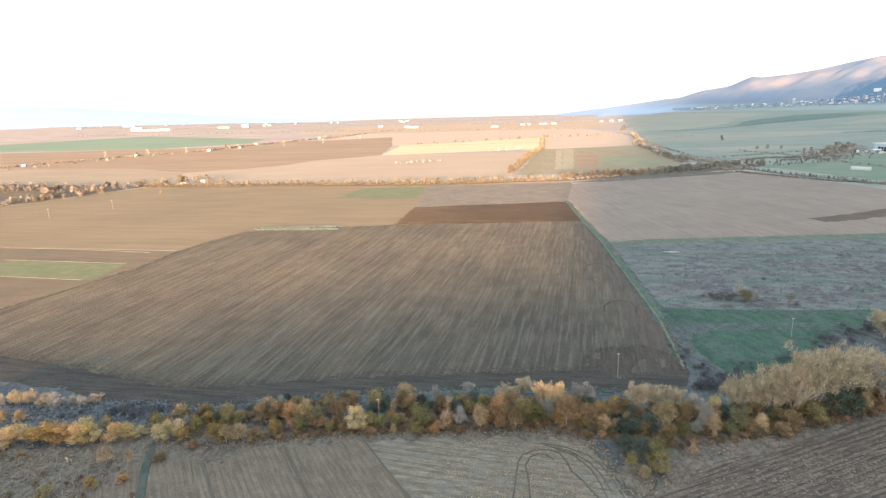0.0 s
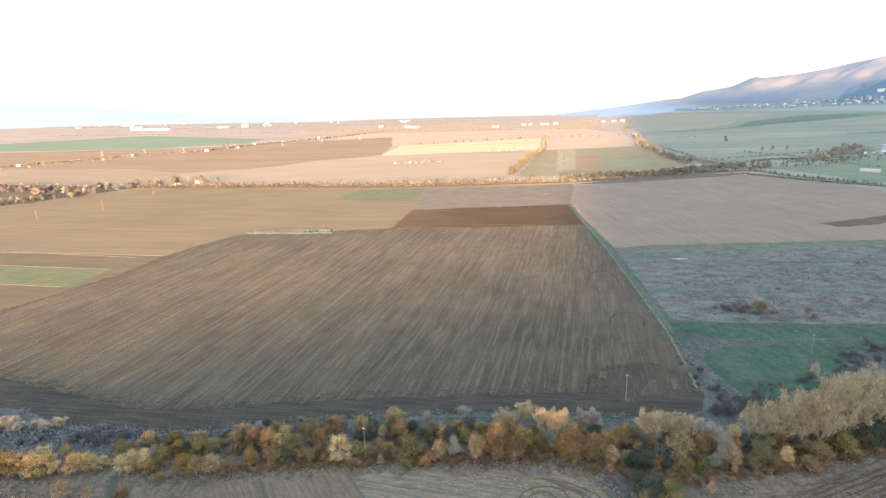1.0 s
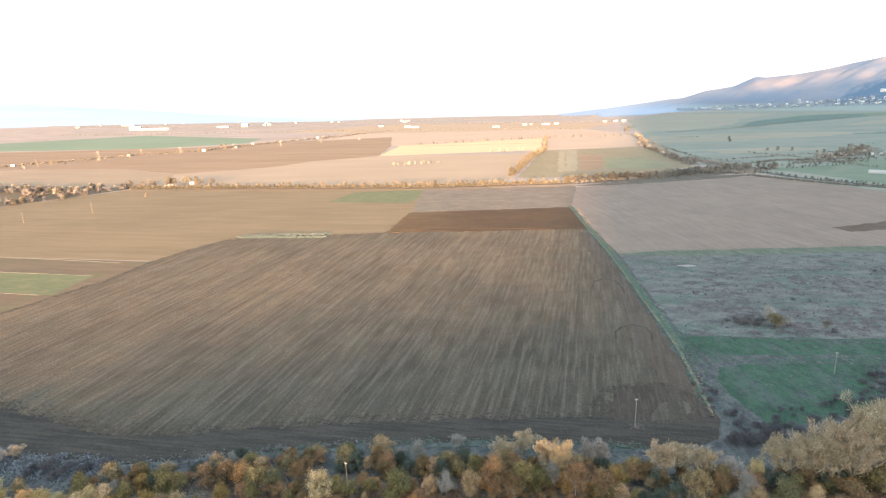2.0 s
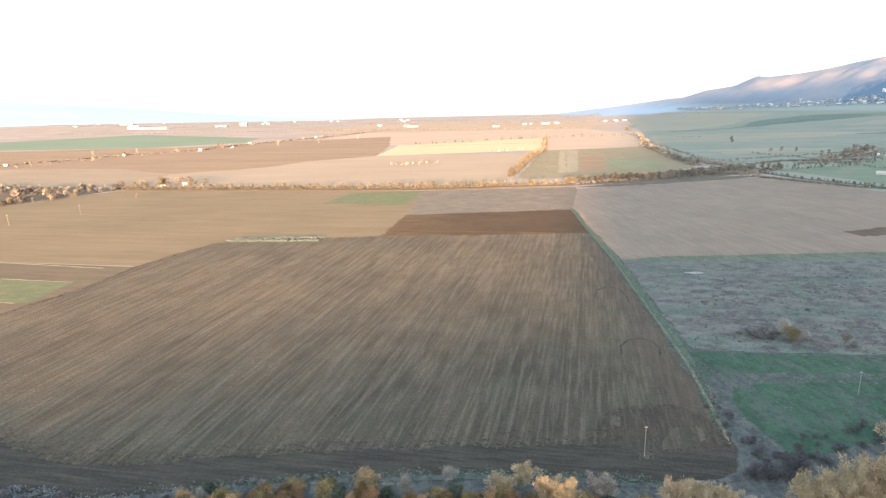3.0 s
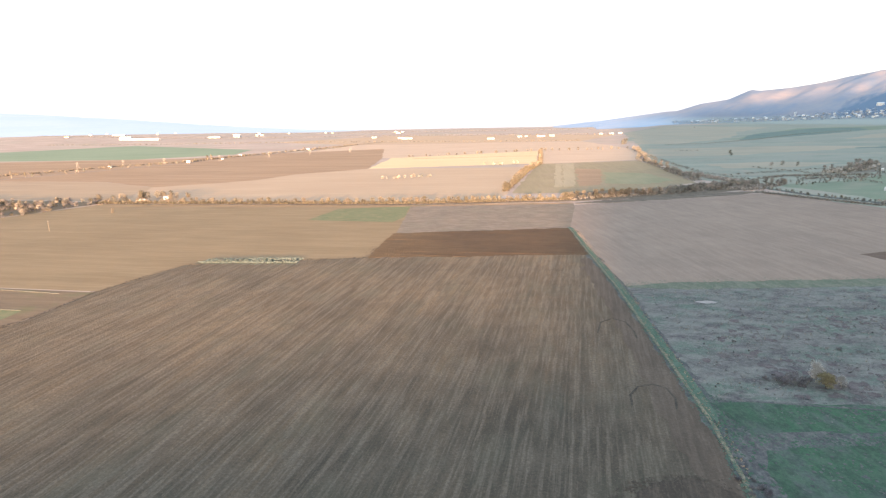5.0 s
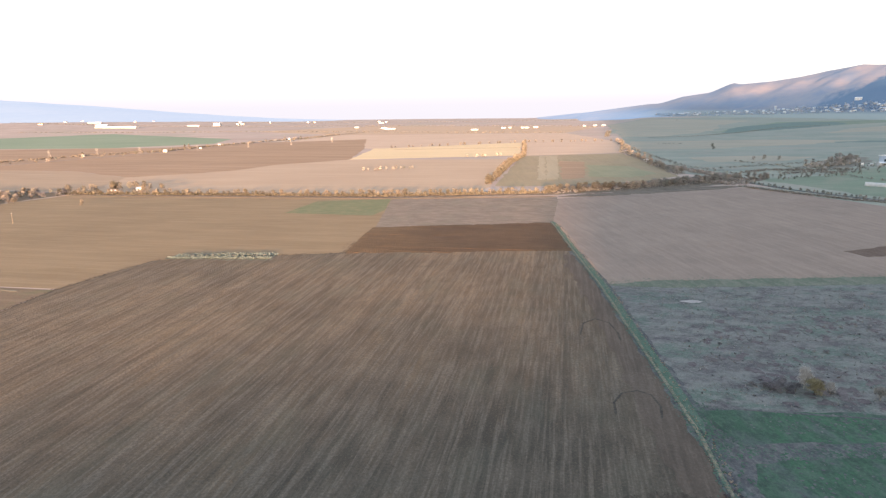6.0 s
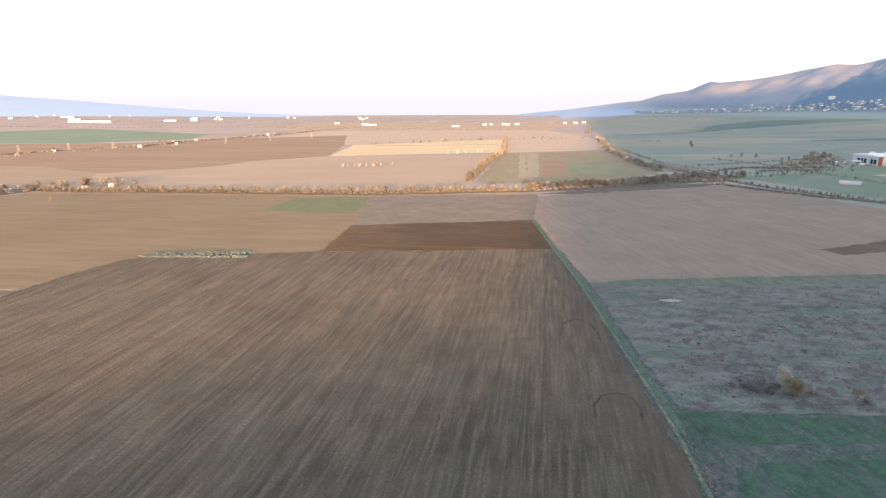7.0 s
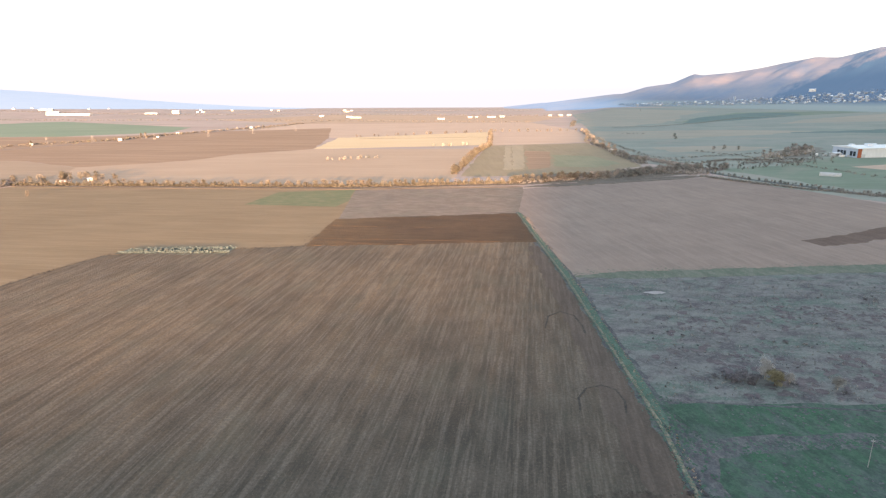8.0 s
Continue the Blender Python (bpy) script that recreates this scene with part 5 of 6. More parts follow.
far_woods("far_hedges", [[(-1900, 2080), (-900, 1985), (120, 1705)], [(-3000, 3000), (-1500, 2600), (-500, 2420), (250, 2120)], [(-2600, 3600), (-600, 3200), (300, 3000)], [(200, 1500), (240, 1750)], [(-520, 1710), (-560, 1410)]],
          9, 6, 3.6, LEAF["farpale"], "distant hedges and copses on the plain")
far_woods("road_hedge", [[(-940, 760), (-872, 885), (-784, 1050), (-690, 1150), (-660, 1310), (-580, 1515), (-520, 1720)]], 4, 5, 3.6, LEAF["far"], "low dark hedge along the country road")
far_woods("meadow_hedges", [[(287, 1452), (387, 1481), (529, 1612), (735, 1869), (936, 2014)], [(262, 1247), (305, 1250)], [(283, 908), (317, 838), (338, 763), (364, 656)], [(195, 1283), (194, 1003), (204, 850), (239, 762)], [(230, 820), (300, 850), (360, 880)]],
          3.0, 4, 2.0, LEAF["meadow"], "low scrubby hedges across the pasture")
far_woods("hedge_undergrowth", [[(-445, 601), (-300, 598), (-119, 596), (27, 619)], [(-33, 680), (-12, 903), (5, 1010), (7, 1300)]], 0.85, 2.2, 2.7, LEAF["far"], "low brown undergrowth of the field hedges")
far_woods("balk_weeds", [[(-192, 377), (-163, 378.5), (-135, 380)], [(-190, 382), (-161, 385), (-136, 387)]], 0.28, 2.2, 1.0, LEAF["weeds"], "tall pale green weeds on the uncut balk")
far_woods("damp_scrub", [[(-168, 139), (-150, 139), (-120, 142), (-97, 143)], [(-168, 143), (-140, 143), (-100, 147)]], 0.22, 3.4, 0.85, LEAF["damp"], "low blue-grey scrub on the damp ground behind the ditch")
far_woods("ditch_undergrowth", [[(27, 619), (117, 652), (212, 705)], [(60, 640), (140, 672), (240, 718)], [(176, 760), (172, 830), (173, 929), (166, 1060)]], 1.5, 6.0, 2.6, LEAF["fargrey"], "grey-brown undergrowth along the far ditch")
far_woods("factory_wood", [[(345, 832), (384, 855), (410, 880), (441, 933)], [(338, 822), (368, 838)]], 1.8, 10.0, 5.0, LEAF["woods"], "pale bare wood beside the factory")
far_woods("ditch_scrub", [[(248, 774), (275, 795), (298, 804), (335, 800), (376, 807)], [(290, 795), (340, 795)], [(285, 767), (314, 777), (363, 779)]], 0.9, 6.0, 2.0, LEAF["fargrey"], "dark low scrub along the pasture's ditch")
far_woods("ditch_thicket", [[(169, 855), (193, 819), (208, 761), (218, 715)], [(180, 835), (202, 780), (225, 720)], [(139, 703), (177, 697), (203, 680), (225, 695)]], 0.8, 7.0, 2.8, LEAF["fargrey"], "tangled grey thicket where the ditches meet")
far_woods("edge_scrub", [[(206, 664), (231, 630), (257, 596), (291, 566), (330, 530)]], 0.5, 3.0, 1.7, LEAF["fargrey"], "low dark scrub along the grey field's edge")
def tufts(name, area, count, size, mat, label, seed):
    """Dead stalks and grass tufts strewn over rough land."""
    rng = np.random.default_rng(seed)
    x0, x1, y0, y1 = area
    p = np.stack([rng.uniform(x0, x1, count), rng.uniform(y0, y1, count), np.full(count, 0.05)], axis=1)
    keep = [noise.noise(Vector((x * 0.07, y * 0.13, seed))) + rng.uniform(-0.5, 0.5) > -0.1 for x, y, _ in p]
    p = p[np.array(keep)]
    verts, faces = [], []
    for q in p:
        k = size * rng.uniform(0.5, 1.4)
        for _ in range(4):
            a, h = rng.uniform(0, math.tau), k * rng.uniform(0.5, 1.1)
            d = np.array([math.cos(a), math.sin(a), 0]) * k * 0.7
            o = q + np.array([rng.normal() * k * 0.4, rng.normal() * k * 0.4, 0])
            lean = np.array([rng.normal() * 0.4 * k, rng.normal() * 0.4 * k, h])
            i = len(verts)
            verts += [tuple(o - d), tuple(o + d), tuple(o + d * 0.5 + lean), tuple(o - d * 0.5 + lean)]
            faces.append((i, i + 1, i + 2, i + 3))
    me = bpy.data.meshes.new(name)
    me.from_pydata(verts, [], faces)
    tagged(part(name, me, mat), label, "grass", kind="stuff")


tufts("dead_grass", (49, 190, 241, 346), 5000, 0.26, LEAF["tuft"], "pale dead grass tufts on the scrubland", 1)
tufts("dark_weeds", (49, 190, 241, 346), 260, 0.30, LEAF["blue"], "dark dead weeds on the scrubland", 2)
tufts("bank_grass", (-160, -70, 131, 150), 2600, 0.26, LEAF["tuft"], "pale dead grass beside the ditch", 3)
tufts("stubble_straw", (-20, 11, 112, 141), 5200, 0.11, LEAF["pale"], "pale straw left in the stubble", 41)
tufts("stubble_straw", (-4, 14, 96, 128), 2600, 0.11, LEAF["pale"], "pale straw left in the stubble", 42)
for area in ((38, 66, 116, 133), (54, 84, 132, 143), (76, 112, 142, 157)):
    tufts("plough_straw", area, 1700, 0.14, LEAF["straw"], "straw and pale clods in the furrows", 43 + area[0])
tufts("rough_tufts", (-140, -96, 105, 126), 3500, 0.28, LEAF["straw"], "dry tufts on rough ground", 6)


def tuft_line(name, points, step, spread, size, mat, label, seed):
    """Tufts along a bank or the edge of a field."""
    rng = np.random.default_rng(seed)
    verts, faces = [], []
    for x, y in along(points, step, spread):
        k = size * rng.uniform(0.5, 1.4)
        for _ in range(4):
            a, h = rng.uniform(0, math.tau), k * rng.uniform(0.5, 1.1)
            d = np.array([math.cos(a), math.sin(a), 0]) * k * 0.7
            o = np.array([x + rng.normal() * k * 0.4, y + rng.normal() * k * 0.4, 0.05])
            lean = np.array([rng.normal() * 0.4 * k, rng.normal() * 0.4 * k, h])
            i = len(verts)
            verts += [tuple(o - d), tuple(o + d), tuple(o + d * 0.5 + lean), tuple(o - d * 0.5 + lean)]
            faces.append((i, i + 1, i + 2, i + 3))
    me = bpy.data.meshes.new(name)
    me.from_pydata(verts, [], faces)
    tagged(part(name, me, mat), label, "grass", kind="stuff")


tuft_line("bank_straw", [(-95, 128), (-65, 135), (-43, 141), (-20, 144), (0, 147), (14, 143), (19, 126), (26, 127), (40, 141), (62, 153), (92, 169), (150, 196)], 0.09, 2.2, 0.26, LEAF["straw"], "dry straw-coloured grass along the field's edge", 21)
tuft_line("bank_sedge", [(-97, 148), (-75, 154), (-40, 163), (-8, 167), (24, 169)], 0.16, 2.2, 0.26, LEAF["tuft"], "grey sedge on the ditch bank", 22)


def strewn(name, lines, count, spread, size, mat, label, category, z, seed):
    """Ragged patches of soil or low growth, thinning out on both sides of a field's edge."""
    rng = np.random.default_rng(seed)
    verts, faces = [], []
    for points, width in lines:
        legs = [math.dist(p, q) for p, q in zip(points, points[1:])]
        for _ in range(int(count * sum(legs))):
            k = rng.choice(len(legs), p=np.array(legs) / sum(legs))
            f = rng.uniform()
            (x0, y0), (x1, y1) = points[k], points[k + 1]
            x = x0 + (x1 - x0) * f + rng.normal() * spread * width
            y = y0 + (y1 - y0) * f + rng.normal() * spread * width
            r = size * rng.uniform(0.3, 1.0) ** 1.5
            turn, flat = rng.uniform(0, math.tau), rng.uniform(0.5, 1.0)
            i = len(verts)
            h = z + rng.uniform(0, 0.008)
            for j in range(7):
                e = rng.uniform(0.6, 1.2) * r
                px, py = math.cos(j * math.tau / 7) * e, math.sin(j * math.tau / 7) * e * flat
                verts.append((x + px * math.cos(turn) - py * math.sin(turn), y + px * math.sin(turn) + py * math.cos(turn), h))
            faces.append(tuple(range(i, i + 7)))
    me = bpy.data.meshes.new(name)
    me.from_pydata(verts, [], faces)
    tagged(part(name, me, mat), label, category, kind="stuff")


strewn("crop_seedlings", [([(48, 237), (56, 219)], 1.0), ([(52, 206), (58, 187), (72, 191), (88, 197), (97, 223), (140, 226)], 1.0), ([(60, 217), (86, 221), (128, 228)], 1.0), ([(46, 214), (48, 237)], 1.6)],
       22.0, 2.4, 0.55, GREEN, "green seedlings thinning out at the crop's edge", "crop", 0.115, 31)
strewn("crop_weeds", [([(62, 232), (100, 235), (145, 238)], 1.0), ([(60, 207), (82, 212)], 1.8), ([(68, 196), (84, 204)], 1.5)],
       7.0, 3.4, 0.55, ROUGH, "grey weeds in the green crop", "weeds", 0.13, 32)
strewn("headland_clods", [([(-243, 184), (-170, 170), (-146, 166), (-115, 158), (-97, 158), (-75, 164), (-40, 172), (0, 178), (36, 183)], 1.0)],
       26.0, 3.4, 0.38, HEADLAND, "dark clods along the headland", "soil", 0.222, 33)
strewn("bank_weeds", [([(-75, 153), (-40, 162), (-8, 167), (24, 168.5)], 1.0), ([(44, 190), (45, 226), (43, 250), (36, 347), (28.5, 416), (22, 486)], 0.7)],
       10.0, 1.1, 0.4, VERGE, "green weeds along the field's edge", "weeds", 0.225, 34)
strewn("edge_clods", [([(-197, 371), (-206, 345), (-212, 319), (-213, 280), (-223, 239), (-245, 172)], 0.7), ([(-197, 372), (-150, 383), (-98, 394)], 0.8), ([(-97, 395), (-98, 420)], 2.0)], 3.0, 1.2, 0.7, TURNED, "dark clods along the ploughed field's edge", "soil", 0.2, 38)
strewn("pole_weeds", [([(23, 177), (25.5, 177.5)], 0.5)], 30.0, 1.2, 0.22, FALLOW, "pale weeds round the foot of a pole", "weeds", 0.24, 39)
strewn("turned_clods", [([(18, 183), (21, 195), (28, 199.5), (35, 201), (41, 198)], 1.0)], 8.0, 1.3, 0.5, TURNED, "dark clods round the turning place", "soil", 0.215, 40)
strewn("turning_loops", [([(cx + r * math.cos(k * 0.26) * 0.85, cy + r * math.sin(k * 0.26)) for k in range(k0, 13)], 0.55) for cx, cy, r, k0 in ((26, 186, 13.0, 0), (34, 187, 6.5, 0))],
       5.0, 1.4, 0.55, TURNED, "dark soil along the tractor's turns", "soil", 0.212, 44)
strewn("plough_clods", [([(30 + 6 * k, 124 + 1.5 * k), (62 + 6 * k, 141 + 1.5 * k)], 1.6) for k in range(9)], 3.0, 2.0, 0.36, CLOD, "pale dry clods on the ploughed field", "soil", 0.26, 45)
strewn("stubble_litter", [([(-30 + 4 * k, 104 + 3.5 * k), (10 + k, 106 + 3.5 * k)], 1.5) for k in range(10)], 4.0, 2.0, 0.40, FALLOW, "grey chaff on the stubble", "straw", 0.105, 46)
strewn("dead_heath", [([(58, 272), (72, 268), (92, 262), (118, 262), (150, 268), (180, 275)], 1.0), ([(66, 288), (84, 296), (117, 304), (150, 300), (185, 300)], 0.9), ([(70, 254), (95, 249), (115, 252)], 0.6)],
       1.6, 6.5, 2.3, HEATH, "mauve-brown dead weeds in patches on the scrubland", "weeds", 0.12, 47)
strewn("verge_weeds", [([(41, 348), (110, 357), (185, 367), (330, 390)], 1.0)], 8.0, 3.2, 0.7, WEEDY, "green weeds along the grey field", "weeds", 0.14, 36)
tuft_line("margin_grass", [(44, 184), (46, 226), (40, 340), (26, 480)], 0.35, 1.8, 0.22, LEAF["straw"], "dry grass on the field margin", 23)


# ---- buildings ----
def house(x, y, turn, w, d, h, wall=WHITEWALL, roof=ROOFTILE, z=0.0, label="white house with a tiled roof", name="house", rows=1, pitch=0.35, category="house", group="", nwin=3):
    """A gabled building: walls, a roof with eaves, windows in rows and a door."""
    ob = new(name)
    ob.matrix_basis = pose(x, y, z, 0, 0, turn)
    tagged(ob, label, category, group)
    bm = bmesh.new()
    rise = pitch * d / 2
    prof = [(-d / 2, -1), (d / 2, -1), (d / 2, h), (0, h + rise), (-d / 2, h)]
    ends = [[bm.verts.new((sx * w / 2, yy, zz)) for yy, zz in prof] for sx in (-1, 1)]
    bm.faces.new(ends[0])
    bm.faces.new(ends[1][::-1])
    for i in range(5):
        bm.faces.new((ends[0][i], ends[1][i], ends[1][(i + 1) % 5], ends[0][(i + 1) % 5]))
    link("wall", bm, wall, ob)
    bm = bmesh.new()
    o, t = 0.5, 0.25
    prof = [(-d / 2 - o, h - pitch * o), (0, h + rise), (d / 2 + o, h - pitch * o), (d / 2 + o, h - pitch * o + t), (0, h + rise + t), (-d / 2 - o, h - pitch * o + t)]
    ends = [[bm.verts.new((sx * (w / 2 + o), yy, zz + 0.02)) for yy, zz in prof] for sx in (-1, 1)]
    for q in ((0, 1, 4, 5), (1, 2, 3, 4)):
        bm.faces.new([ends[0][i] for i in q])
        bm.faces.new([ends[1][i] for i in q][::-1])
    for i in range(6):
        bm.faces.new((ends[0][i], ends[1][i], ends[1][(i + 1) % 6], ends[0][(i + 1) % 6]))
    link("roof", bm, roof, ob)
    me = None
    for r in range(rows):
        for k in range(nwin):
            if me is None:
                bm = bmesh.new()
                box(bm, (-0.6, -0.04, -0.7), (0.6, 0.04, 0.7))
                me = bpy.data.meshes.new("window")
                bm.to_mesh(me)
                bm.free()
            for sy in (-1, 1):
                p = part("window", me, GLASS, ob)
                p.location = (-w / 2 + w * (k + 0.5) / nwin, sy * (d / 2 + 0.03), h / rows * (r + 0.55))
    bm = bmesh.new()
    box(bm, (-0.6, -0.05, 0), (0.6, 0.05, 2.1))
    link("door", bm, WOODPOLE, ob).location = (w / 2 * 0.12, -d / 2 - 0.05, 0)
    return ob


# white farm and factory buildings on the plain
PLACES = [(-1780, 2470, 250, 22, 9), (-1950, 2600, 70, 20, 14), (-1500, 2620, 70, 20, 8), (-1440, 2720, 40, 20, 20), (-446, 2060, 45, 12, 6), (-480, 2110, 24, 12, 7), (-610, 2220, 20, 12, 6),
          (-144, 1920, 26, 10, 6), (-57, 2030, 16, 9, 6), (-36, 2040, 10, 9, 6), (13, 2030, 30, 10, 6), (48, 2050, 18, 10, 7), (214, 2130, 12, 9, 6), (250, 2140, 16, 9, 6), (280, 2150, 16, 9, 7), (-2300, 3000, 90, 18, 8)]
for x, y, w, d, h in PLACES:
    house(x, y, random.uniform(-8, 8), w * 0.85, d * 0.8, h * 0.6, PALEWALL, METALROOF, ground_z(x, y), "long white farm building far off on the plain", "farm_building", 1, 0.25, "building", "plain buildings", 5)
for k in range(16):
    x = random.uniform(-3000, -600)
    y = random.uniform(2750, 3500)
    house(x, y, random.uniform(-20, 20), random.uniform(8, 24), 10, random.uniform(3.5, 6.5), random.choice([WHITEWALL, CREAMWALL]), random.choice([METALROOF, ROOFTILE]), ground_z(x, y),
          "pale building of a distant town", "town_building", 1, 0.25, "building", "distant town", 2)
# huts beside the country road and hedges
for x, y, s in ((-872, 872, 1), (-683, 1132, 1.3), (-784, 1040, 1), (-663, 1300, 1.2), (-585, 1505, 1.3), (-388, 630, 0.9), (170, 905, 1.1), (-655, 1210, 0.8)):
    house(x, y, random.uniform(10, 40), 4.6 * s, 4 * s, 2.8 * s, WHITEWALL, METALROOF, 0, "small white field hut beside trees", "field_hut", 1, 0.3, "hut", "field huts", 1)
house(-402, 612, 5, 9, 4.5, 2.6, CREAMWALL, METALROOF, 0, "low pale shed beside the hedge", "field_shed", 1, 0.2, "shed", "", 2)
# village at the foot of the mountain
def on_slope(az, lift):
    """The place on the mountain's foot that lies at this bearing and angle of sight above the near plain's viewpoint."""
    r = 2500.0
    while r < 4400 and mountain_height(az, r) < 80 + r * math.tan(radians(lift)):
        r += 8
    return math.sin(radians(az)) * r, math.cos(radians(az)) * r, mountain_height(az, r)


rng = random.Random(5)
for k in range(150):
    az = rng.uniform(13.5, 33) if k % 3 else rng.uniform(22, 33)
    x, y, z = on_slope(az, rng.uniform(float(np.interp(az, [13, 20, 33], [-1.35, -1.25, -0.95])), float(np.interp(az, [14, 21, 27, 33], [-1.15, -0.95, -0.50, -0.20]))))
    house(x, y, rng.uniform(-30, 30), rng.uniform(7, 12), rng.uniform(7, 9), rng.uniform(3.5, 6), rng.choice([WHITEWALL, PALEWALL, PALEWALL]), rng.choice([HAZEDROOF, CLADDING, METALROOF]), z,
          "village house with a pitched roof below the mountain", "village_house", 2, 0.5, "house", "village houses", 2)
x, y, z = on_slope(26.8, -0.22)
house(x, y, -20, 26, 13, 11, WHITEWALL, METALROOF, z, "large white building on the mountain slope", "large_house", 4, 0.3, "building", "", 5)
x, y, z = on_slope(21.3, -0.95)
house(x, y, -10, 9, 9, 20, CLADDING, METALROOF, z, "pale tower block in the village", "tower_block", 6, 0.2, "building", "", 3)


def village_trees(count):
    """Bare trees among the houses and up the first slope, too many to tell apart."""
    pick = np.random.default_rng(17)
    verts, faces = [], []
    for _ in range(count):
        az = pick.uniform(12, 34)
        low, high = np.interp(az, [13, 20, 33], [-1.40, -1.30, -1.0]), np.interp(az, [14, 21, 27, 33], [-1.12, -0.90, -0.40, -0.05])
        x, y, z = on_slope(az, pick.uniform(low, high))
        size = pick.uniform(5, 10)
        for k in range(10):
            c = np.array([x, y, z + size * 0.45]) + pick.normal(size=3) * size * np.array([0.4, 0.4, 0.25])
            a, b = pick.normal(size=3), pick.normal(size=3)
            a, b = a / np.linalg.norm(a) * size * 0.25, b / np.linalg.norm(b) * size * 0.25
            i = len(verts)
            verts += [tuple(c - a), tuple(c + b), tuple(c + a), tuple(c - b)]
            faces.append((i, i + 1, i + 2, i + 3))
    me = bpy.data.meshes.new("village_trees")
    me.from_pydata(verts, [], faces)
    tagged(part("village_trees", me, LEAF["village"]), "bare grey trees among the village houses, tinted with haze", "woods", kind="stuff")


village_trees(900)


def factory(x, y, turn):
    """A long low hall with a shallow white roof, grey cladding and orange wall panels."""
    ob = new("factory_hall")
    ob.matrix_basis = pose(x, y, 0, 0, 0, turn)
    tagged(ob, "long grey factory hall with white roof and orange panels", "building")
    w, d, h = 110, 40, 11
    for k in range(22):
        bm = bmesh.new()
        box(bm, (-w / 2 + k * 5 + 0.05, -d / 2, -0.5), (-w / 2 + k * 5 + 4.95, -d / 2 + 0.3, h))
        link("wall_panel", bm, ORANGEPANEL if k in (0, 11) else WHITEWALL, ob)
    bm = bmesh.new()
    box(bm, (-w / 2, -d / 2 + 0.32, -0.5), (w / 2, d / 2, h - 0.1))
    link("wall", bm, CLADDING, ob)
    bm = bmesh.new()
    prof = [(-d / 2 - 1, h), (d / 2 + 1, h), (d / 2 + 1, h + 0.6), (0, h + 2.4), (-d / 2 - 1, h + 0.6)]
    ends = [[bm.verts.new((sx * (w / 2 + 1), yy, zz)) for yy, zz in prof] for sx in (-1, 1)]
    bm.faces.new(ends[0])
    bm.faces.new(ends[1][::-1])
    for i in range(5):
        bm.faces.new((ends[0][i], ends[1][i], ends[1][(i + 1) % 5], ends[0][(i + 1) % 5]))
    link("roof", bm, WHITEWALL, ob, "white sheet roof")
    for k in (0, 1, 3, 4, 5):
        bm = bmesh.new()
        box(bm, (-w / 2 - 0.08, -17 + k * 5, 2.0), (-w / 2 - 0.01, -13 + k * 5, 7.5))
        window = link("window", bm, GLASS, ob)
        bm = bmesh.new()
        box(bm, (-w / 2 - 0.25, -17.2 + k * 5, 1.8), (-w / 2 - 0.01, -12.8 + k * 5, 1.98))
        link("sill", bm, STEEL, window)
    for k, (px, py, s) in enumerate(((-44, 4, 1.0), (-30, -6, 1.5), (-12, 6, 0.8), (14, 2, 1.2))):
        bm = bmesh.new()
        box(bm, (px - 2.5 * s, py - 2 * s, h), (px + 2.5 * s, py + 2 * s, h + 2.2 + 1.6 * s))
        link("roof_vent", bm, METALROOF, ob, "pale plant box on the roof")
    for k in range(3):
        bm = bmesh.new()
        box(bm, (-50 + k * 34, -d / 2 - 0.1, 0), (-45 + k * 34, -d / 2 - 0.01, 4.5))
        link("gate", bm, STEEL, ob)


factory(491, 848, 10)
house(432, 846, 5, 12, 8, 3.5, PALEWALL, METALROOF, 0, "small white outbuilding beside the factory", "outbuilding", 1, 0.25, "building", "", 3)


def polytunnel(x, y, turn, w=19, d=7, h=3.2):
    ob = new("polytunnel")
    ob.matrix_basis = pose(x, y, 0, 0, 0, turn)
    tagged(ob, "pale plastic polytunnel on the grass", "greenhouse")
    bm = bmesh.new()
    rows = [[bm.verts.new((sx * w / 2, -math.cos(k * math.pi / 10) * d / 2, math.sin(k * math.pi / 10) * h)) for k in range(11)] for sx in (-1, 1)]
    for k in range(10):
        bm.faces.new((rows[0][k], rows[1][k], rows[1][k + 1], rows[0][k + 1]))
    bm.faces.new(rows[0][::-1])
    bm.faces.new(rows[1])
    link("cover", bm, PALEWALL, ob)
    for j in range(6):
        bm = bmesh.new()
        px = -w / 2 + j * w / 5
        for k in range(10):
            a0, a1 = k * math.pi / 10, (k + 1) * math.pi / 10
            tube(bm, (px, -math.cos(a0) * (d / 2 + 0.06), math.sin(a0) * (h + 0.06)), (px, -math.cos(a1) * (d / 2 + 0.06), math.sin(a1) * (h + 0.06)), 0.06, 0.06, 4)
        link("hoop", bm, STEEL, ob)


polytunnel(326, 666, -35, 17, 7.5, 3.6)


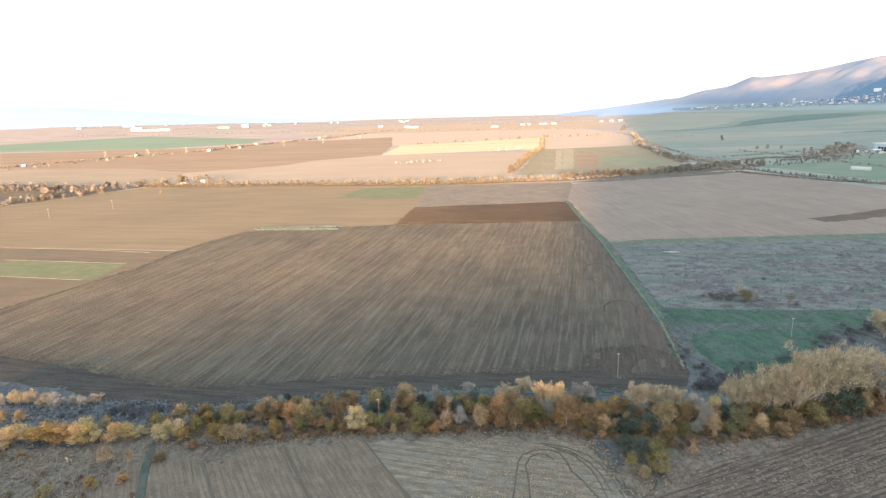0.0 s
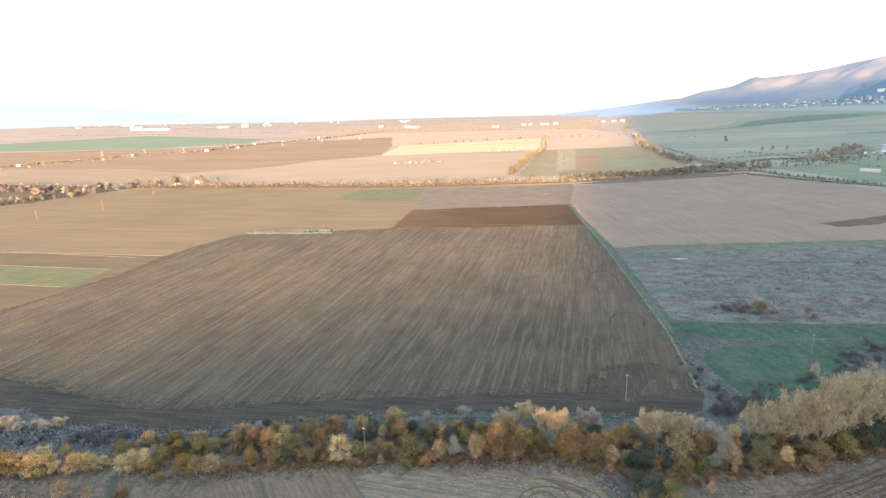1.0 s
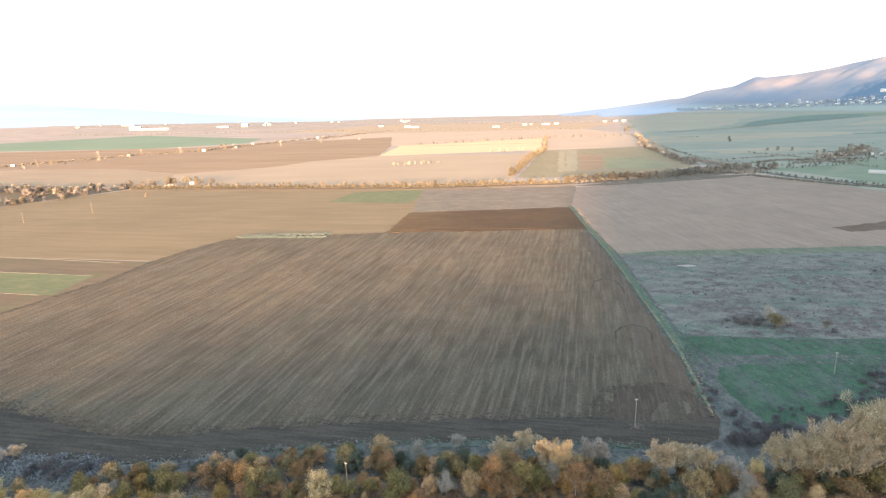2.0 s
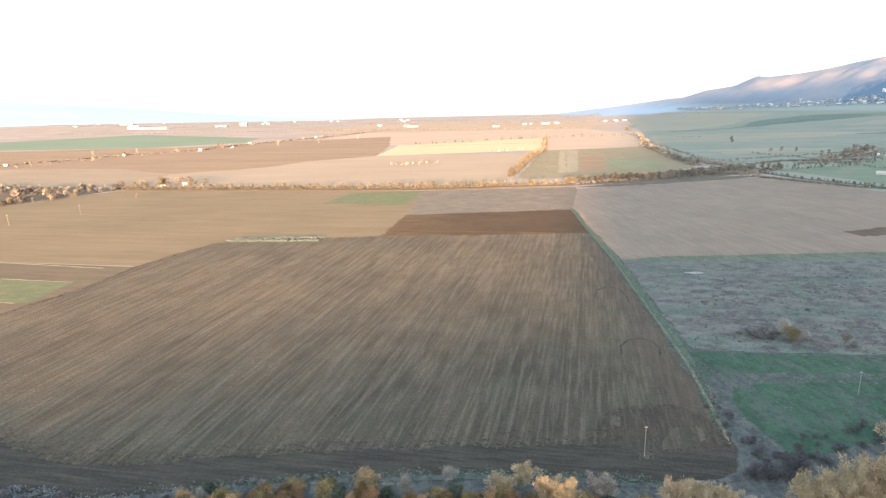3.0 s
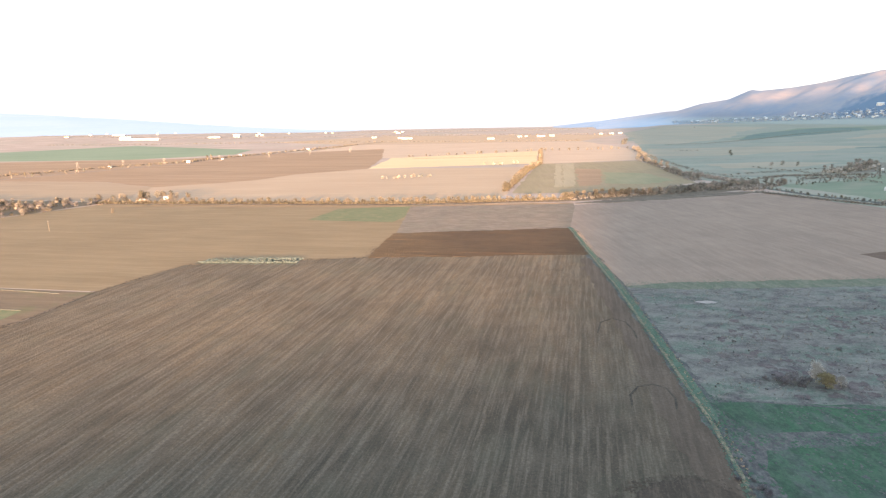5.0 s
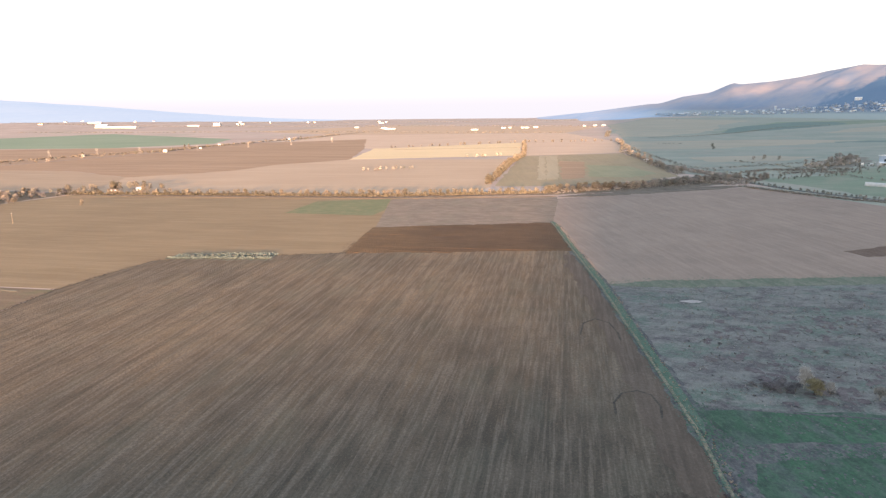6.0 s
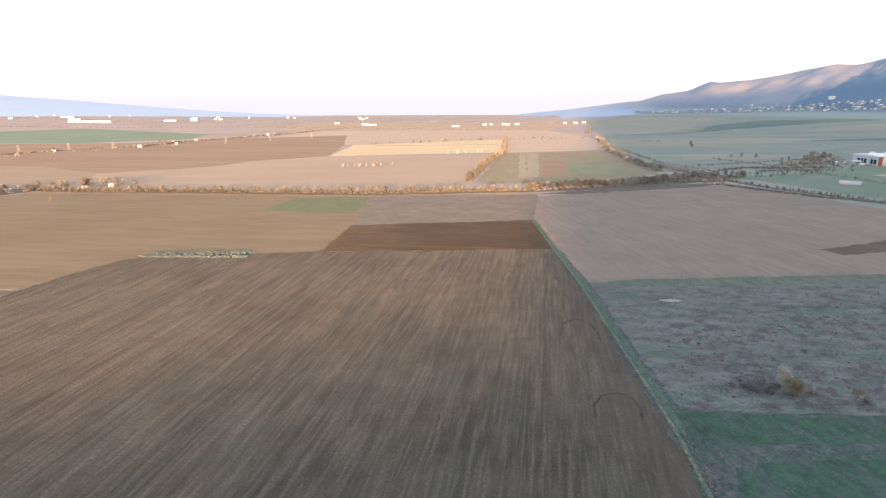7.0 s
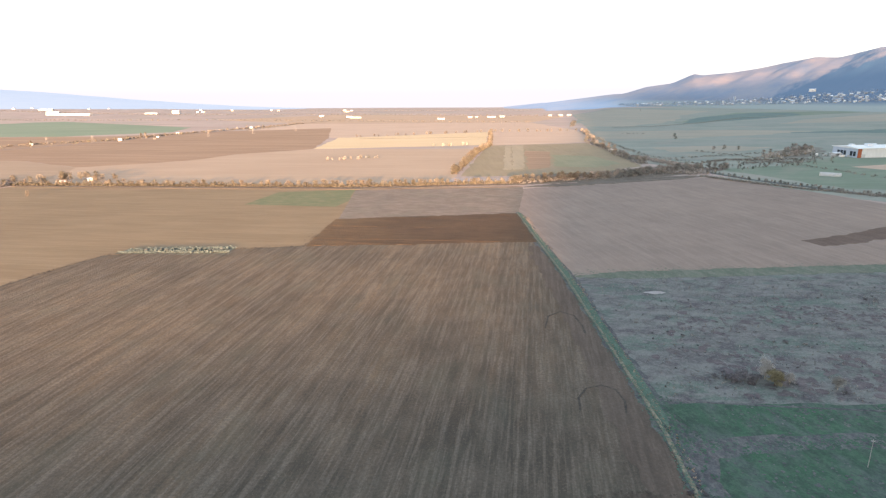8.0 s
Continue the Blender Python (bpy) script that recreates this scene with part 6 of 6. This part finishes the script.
def container(x, y, turn, mat):
    """A storage container: ribbed body, two doors with a bar each."""
    ob = new("storage_container")
    ob.matrix_basis = pose(x, y, 0, 0, 0, turn)
    tagged(ob, "pale steel storage container beside the factory", "container", "factory containers")
    bm = bmesh.new()
    box(bm, (-3, -1.22, 0.12), (3, 1.22, 2.6))
    for k in range(12):
        box(bm, (-2.9 + k * 0.5, -1.28, 0.2), (-2.65 + k * 0.5, -1.22, 2.5))
    link("body", bm, mat, ob)
    for sy in (-0.61, 0.61):
        bm = bmesh.new()
        box(bm, (-3.06, sy - 0.58, 0.2), (-3.005, sy + 0.58, 2.5))
        door = link("door", bm, mat, ob)
        bm = bmesh.new()
        tube(bm, (-3.1, sy, 0.25), (-3.1, sy, 2.45), 0.03, 0.03, 5)
        link("locking_bar", bm, STEEL, door)


for x, y, turn, mat in ((424, 838, 20, PALEWALL), (418, 846, 35, STEEL), (431, 833, 8, WHITEWALL), (440, 832, 12, PALEWALL), (412, 852, 60, WHITEWALL)):
    container(x, y, turn, mat)


# ---- poles and pylons ----
def utility_pole(x, y, h=8.0, mat=CONCRETE, lean=0.0, label="grey concrete power pole in the field"):
    ob = new("utility_pole")
    ob.matrix_basis = pose(x, y, 0, 0, lean, random.uniform(-20, 20))
    tagged(ob, label, "pole", "power poles")
    bm = bmesh.new()
    tube(bm, (0, 0, -0.3), (0, 0, h), 0.10, 0.06, 8)
    link("shaft", bm, mat, ob)
    bm = bmesh.new()
    box(bm, (-0.35, -0.05, h - 0.45), (0.35, 0.05, h - 0.35))
    bracket = link("bracket", bm, STEEL, ob)
    for k in (-0.3, 0.3):
        bm = bmesh.new()
        tube(bm, (k, 0, h - 0.35), (k, 0, h - 0.15), 0.05, 0.06, 6)
        link("insulator", bm, CONCRETE, bracket)
    return ob


utility_pole(24, 177.5)
utility_pole(-39, 142.5, 9.0, WOODPOLE, label="tall wooden power pole among ditch trees")
utility_pole(-101, 112, 8.0, WOODPOLE, -3, "leaning reddish wooden power pole on rough grass")
utility_pole(85, 213, 7.0, CONCRETE, label="pale concrete power pole beside the green crop")
utility_pole(146, 251, 8.0)
utility_pole(-397, 420, 8.0, WOODPOLE, label="weathered wooden power pole in the stubble")
utility_pole(-372, 462, 8.0, WOODPOLE, label="weathered wooden power pole in the stubble")
plant(FAR["hedge"][0], -379, 540, 0.8, 1.1, label="lone small tree in the stubble")


def pylon(x, y, h=12):
    ob = new("pylon")
    ob.matrix_basis = pose(x, y, 0, 0, 0, 30)
    tagged(ob, "distant steel lattice power pylon", "pylon", "pylons")
    for sx, sy in ((-1, -1), (1, -1), (1, 1), (-1, 1)):
        bm = bmesh.new()
        tube(bm, (sx * 2.2, sy * 2.2, -0.3), (sx * 0.35, sy * 0.35, h), 0.06, 0.05, 4)
        link("leg", bm, LATTICE, ob)
    for k in range(7):
        bm = bmesh.new()
        z0, z1 = h * k / 7, h * (k + 1) / 7
        w0, w1 = 2.2 - 1.85 * k / 7, 2.2 - 1.85 * (k + 1) / 7
        for s in (-1, 1):
            tube(bm, (-w0, s * w0, z0), (w1, s * w1, z1), 0.04, 0.04, 4)
            tube(bm, (s * w0, -w0, z0), (s * w1, w1, z1), 0.04, 0.04, 4)
        tagged(link("bracing", bm, LATTICE, ob), kind="stuff")
    for k, w in ((0.78, 4.5), (0.88, 3.6), (0.97, 2.6)):
        bm = bmesh.new()
        tube(bm, (-w, 0, h * k), (w, 0, h * k), 0.05, 0.05, 4)
        link("crossarm", bm, LATTICE, ob)


for x, y in ((-778, 1068), (-715, 1101), (-634, 1162), (-560, 1230), (-496, 1300), (-843, 1030), (-430, 1380)):
    pylon(x, y)
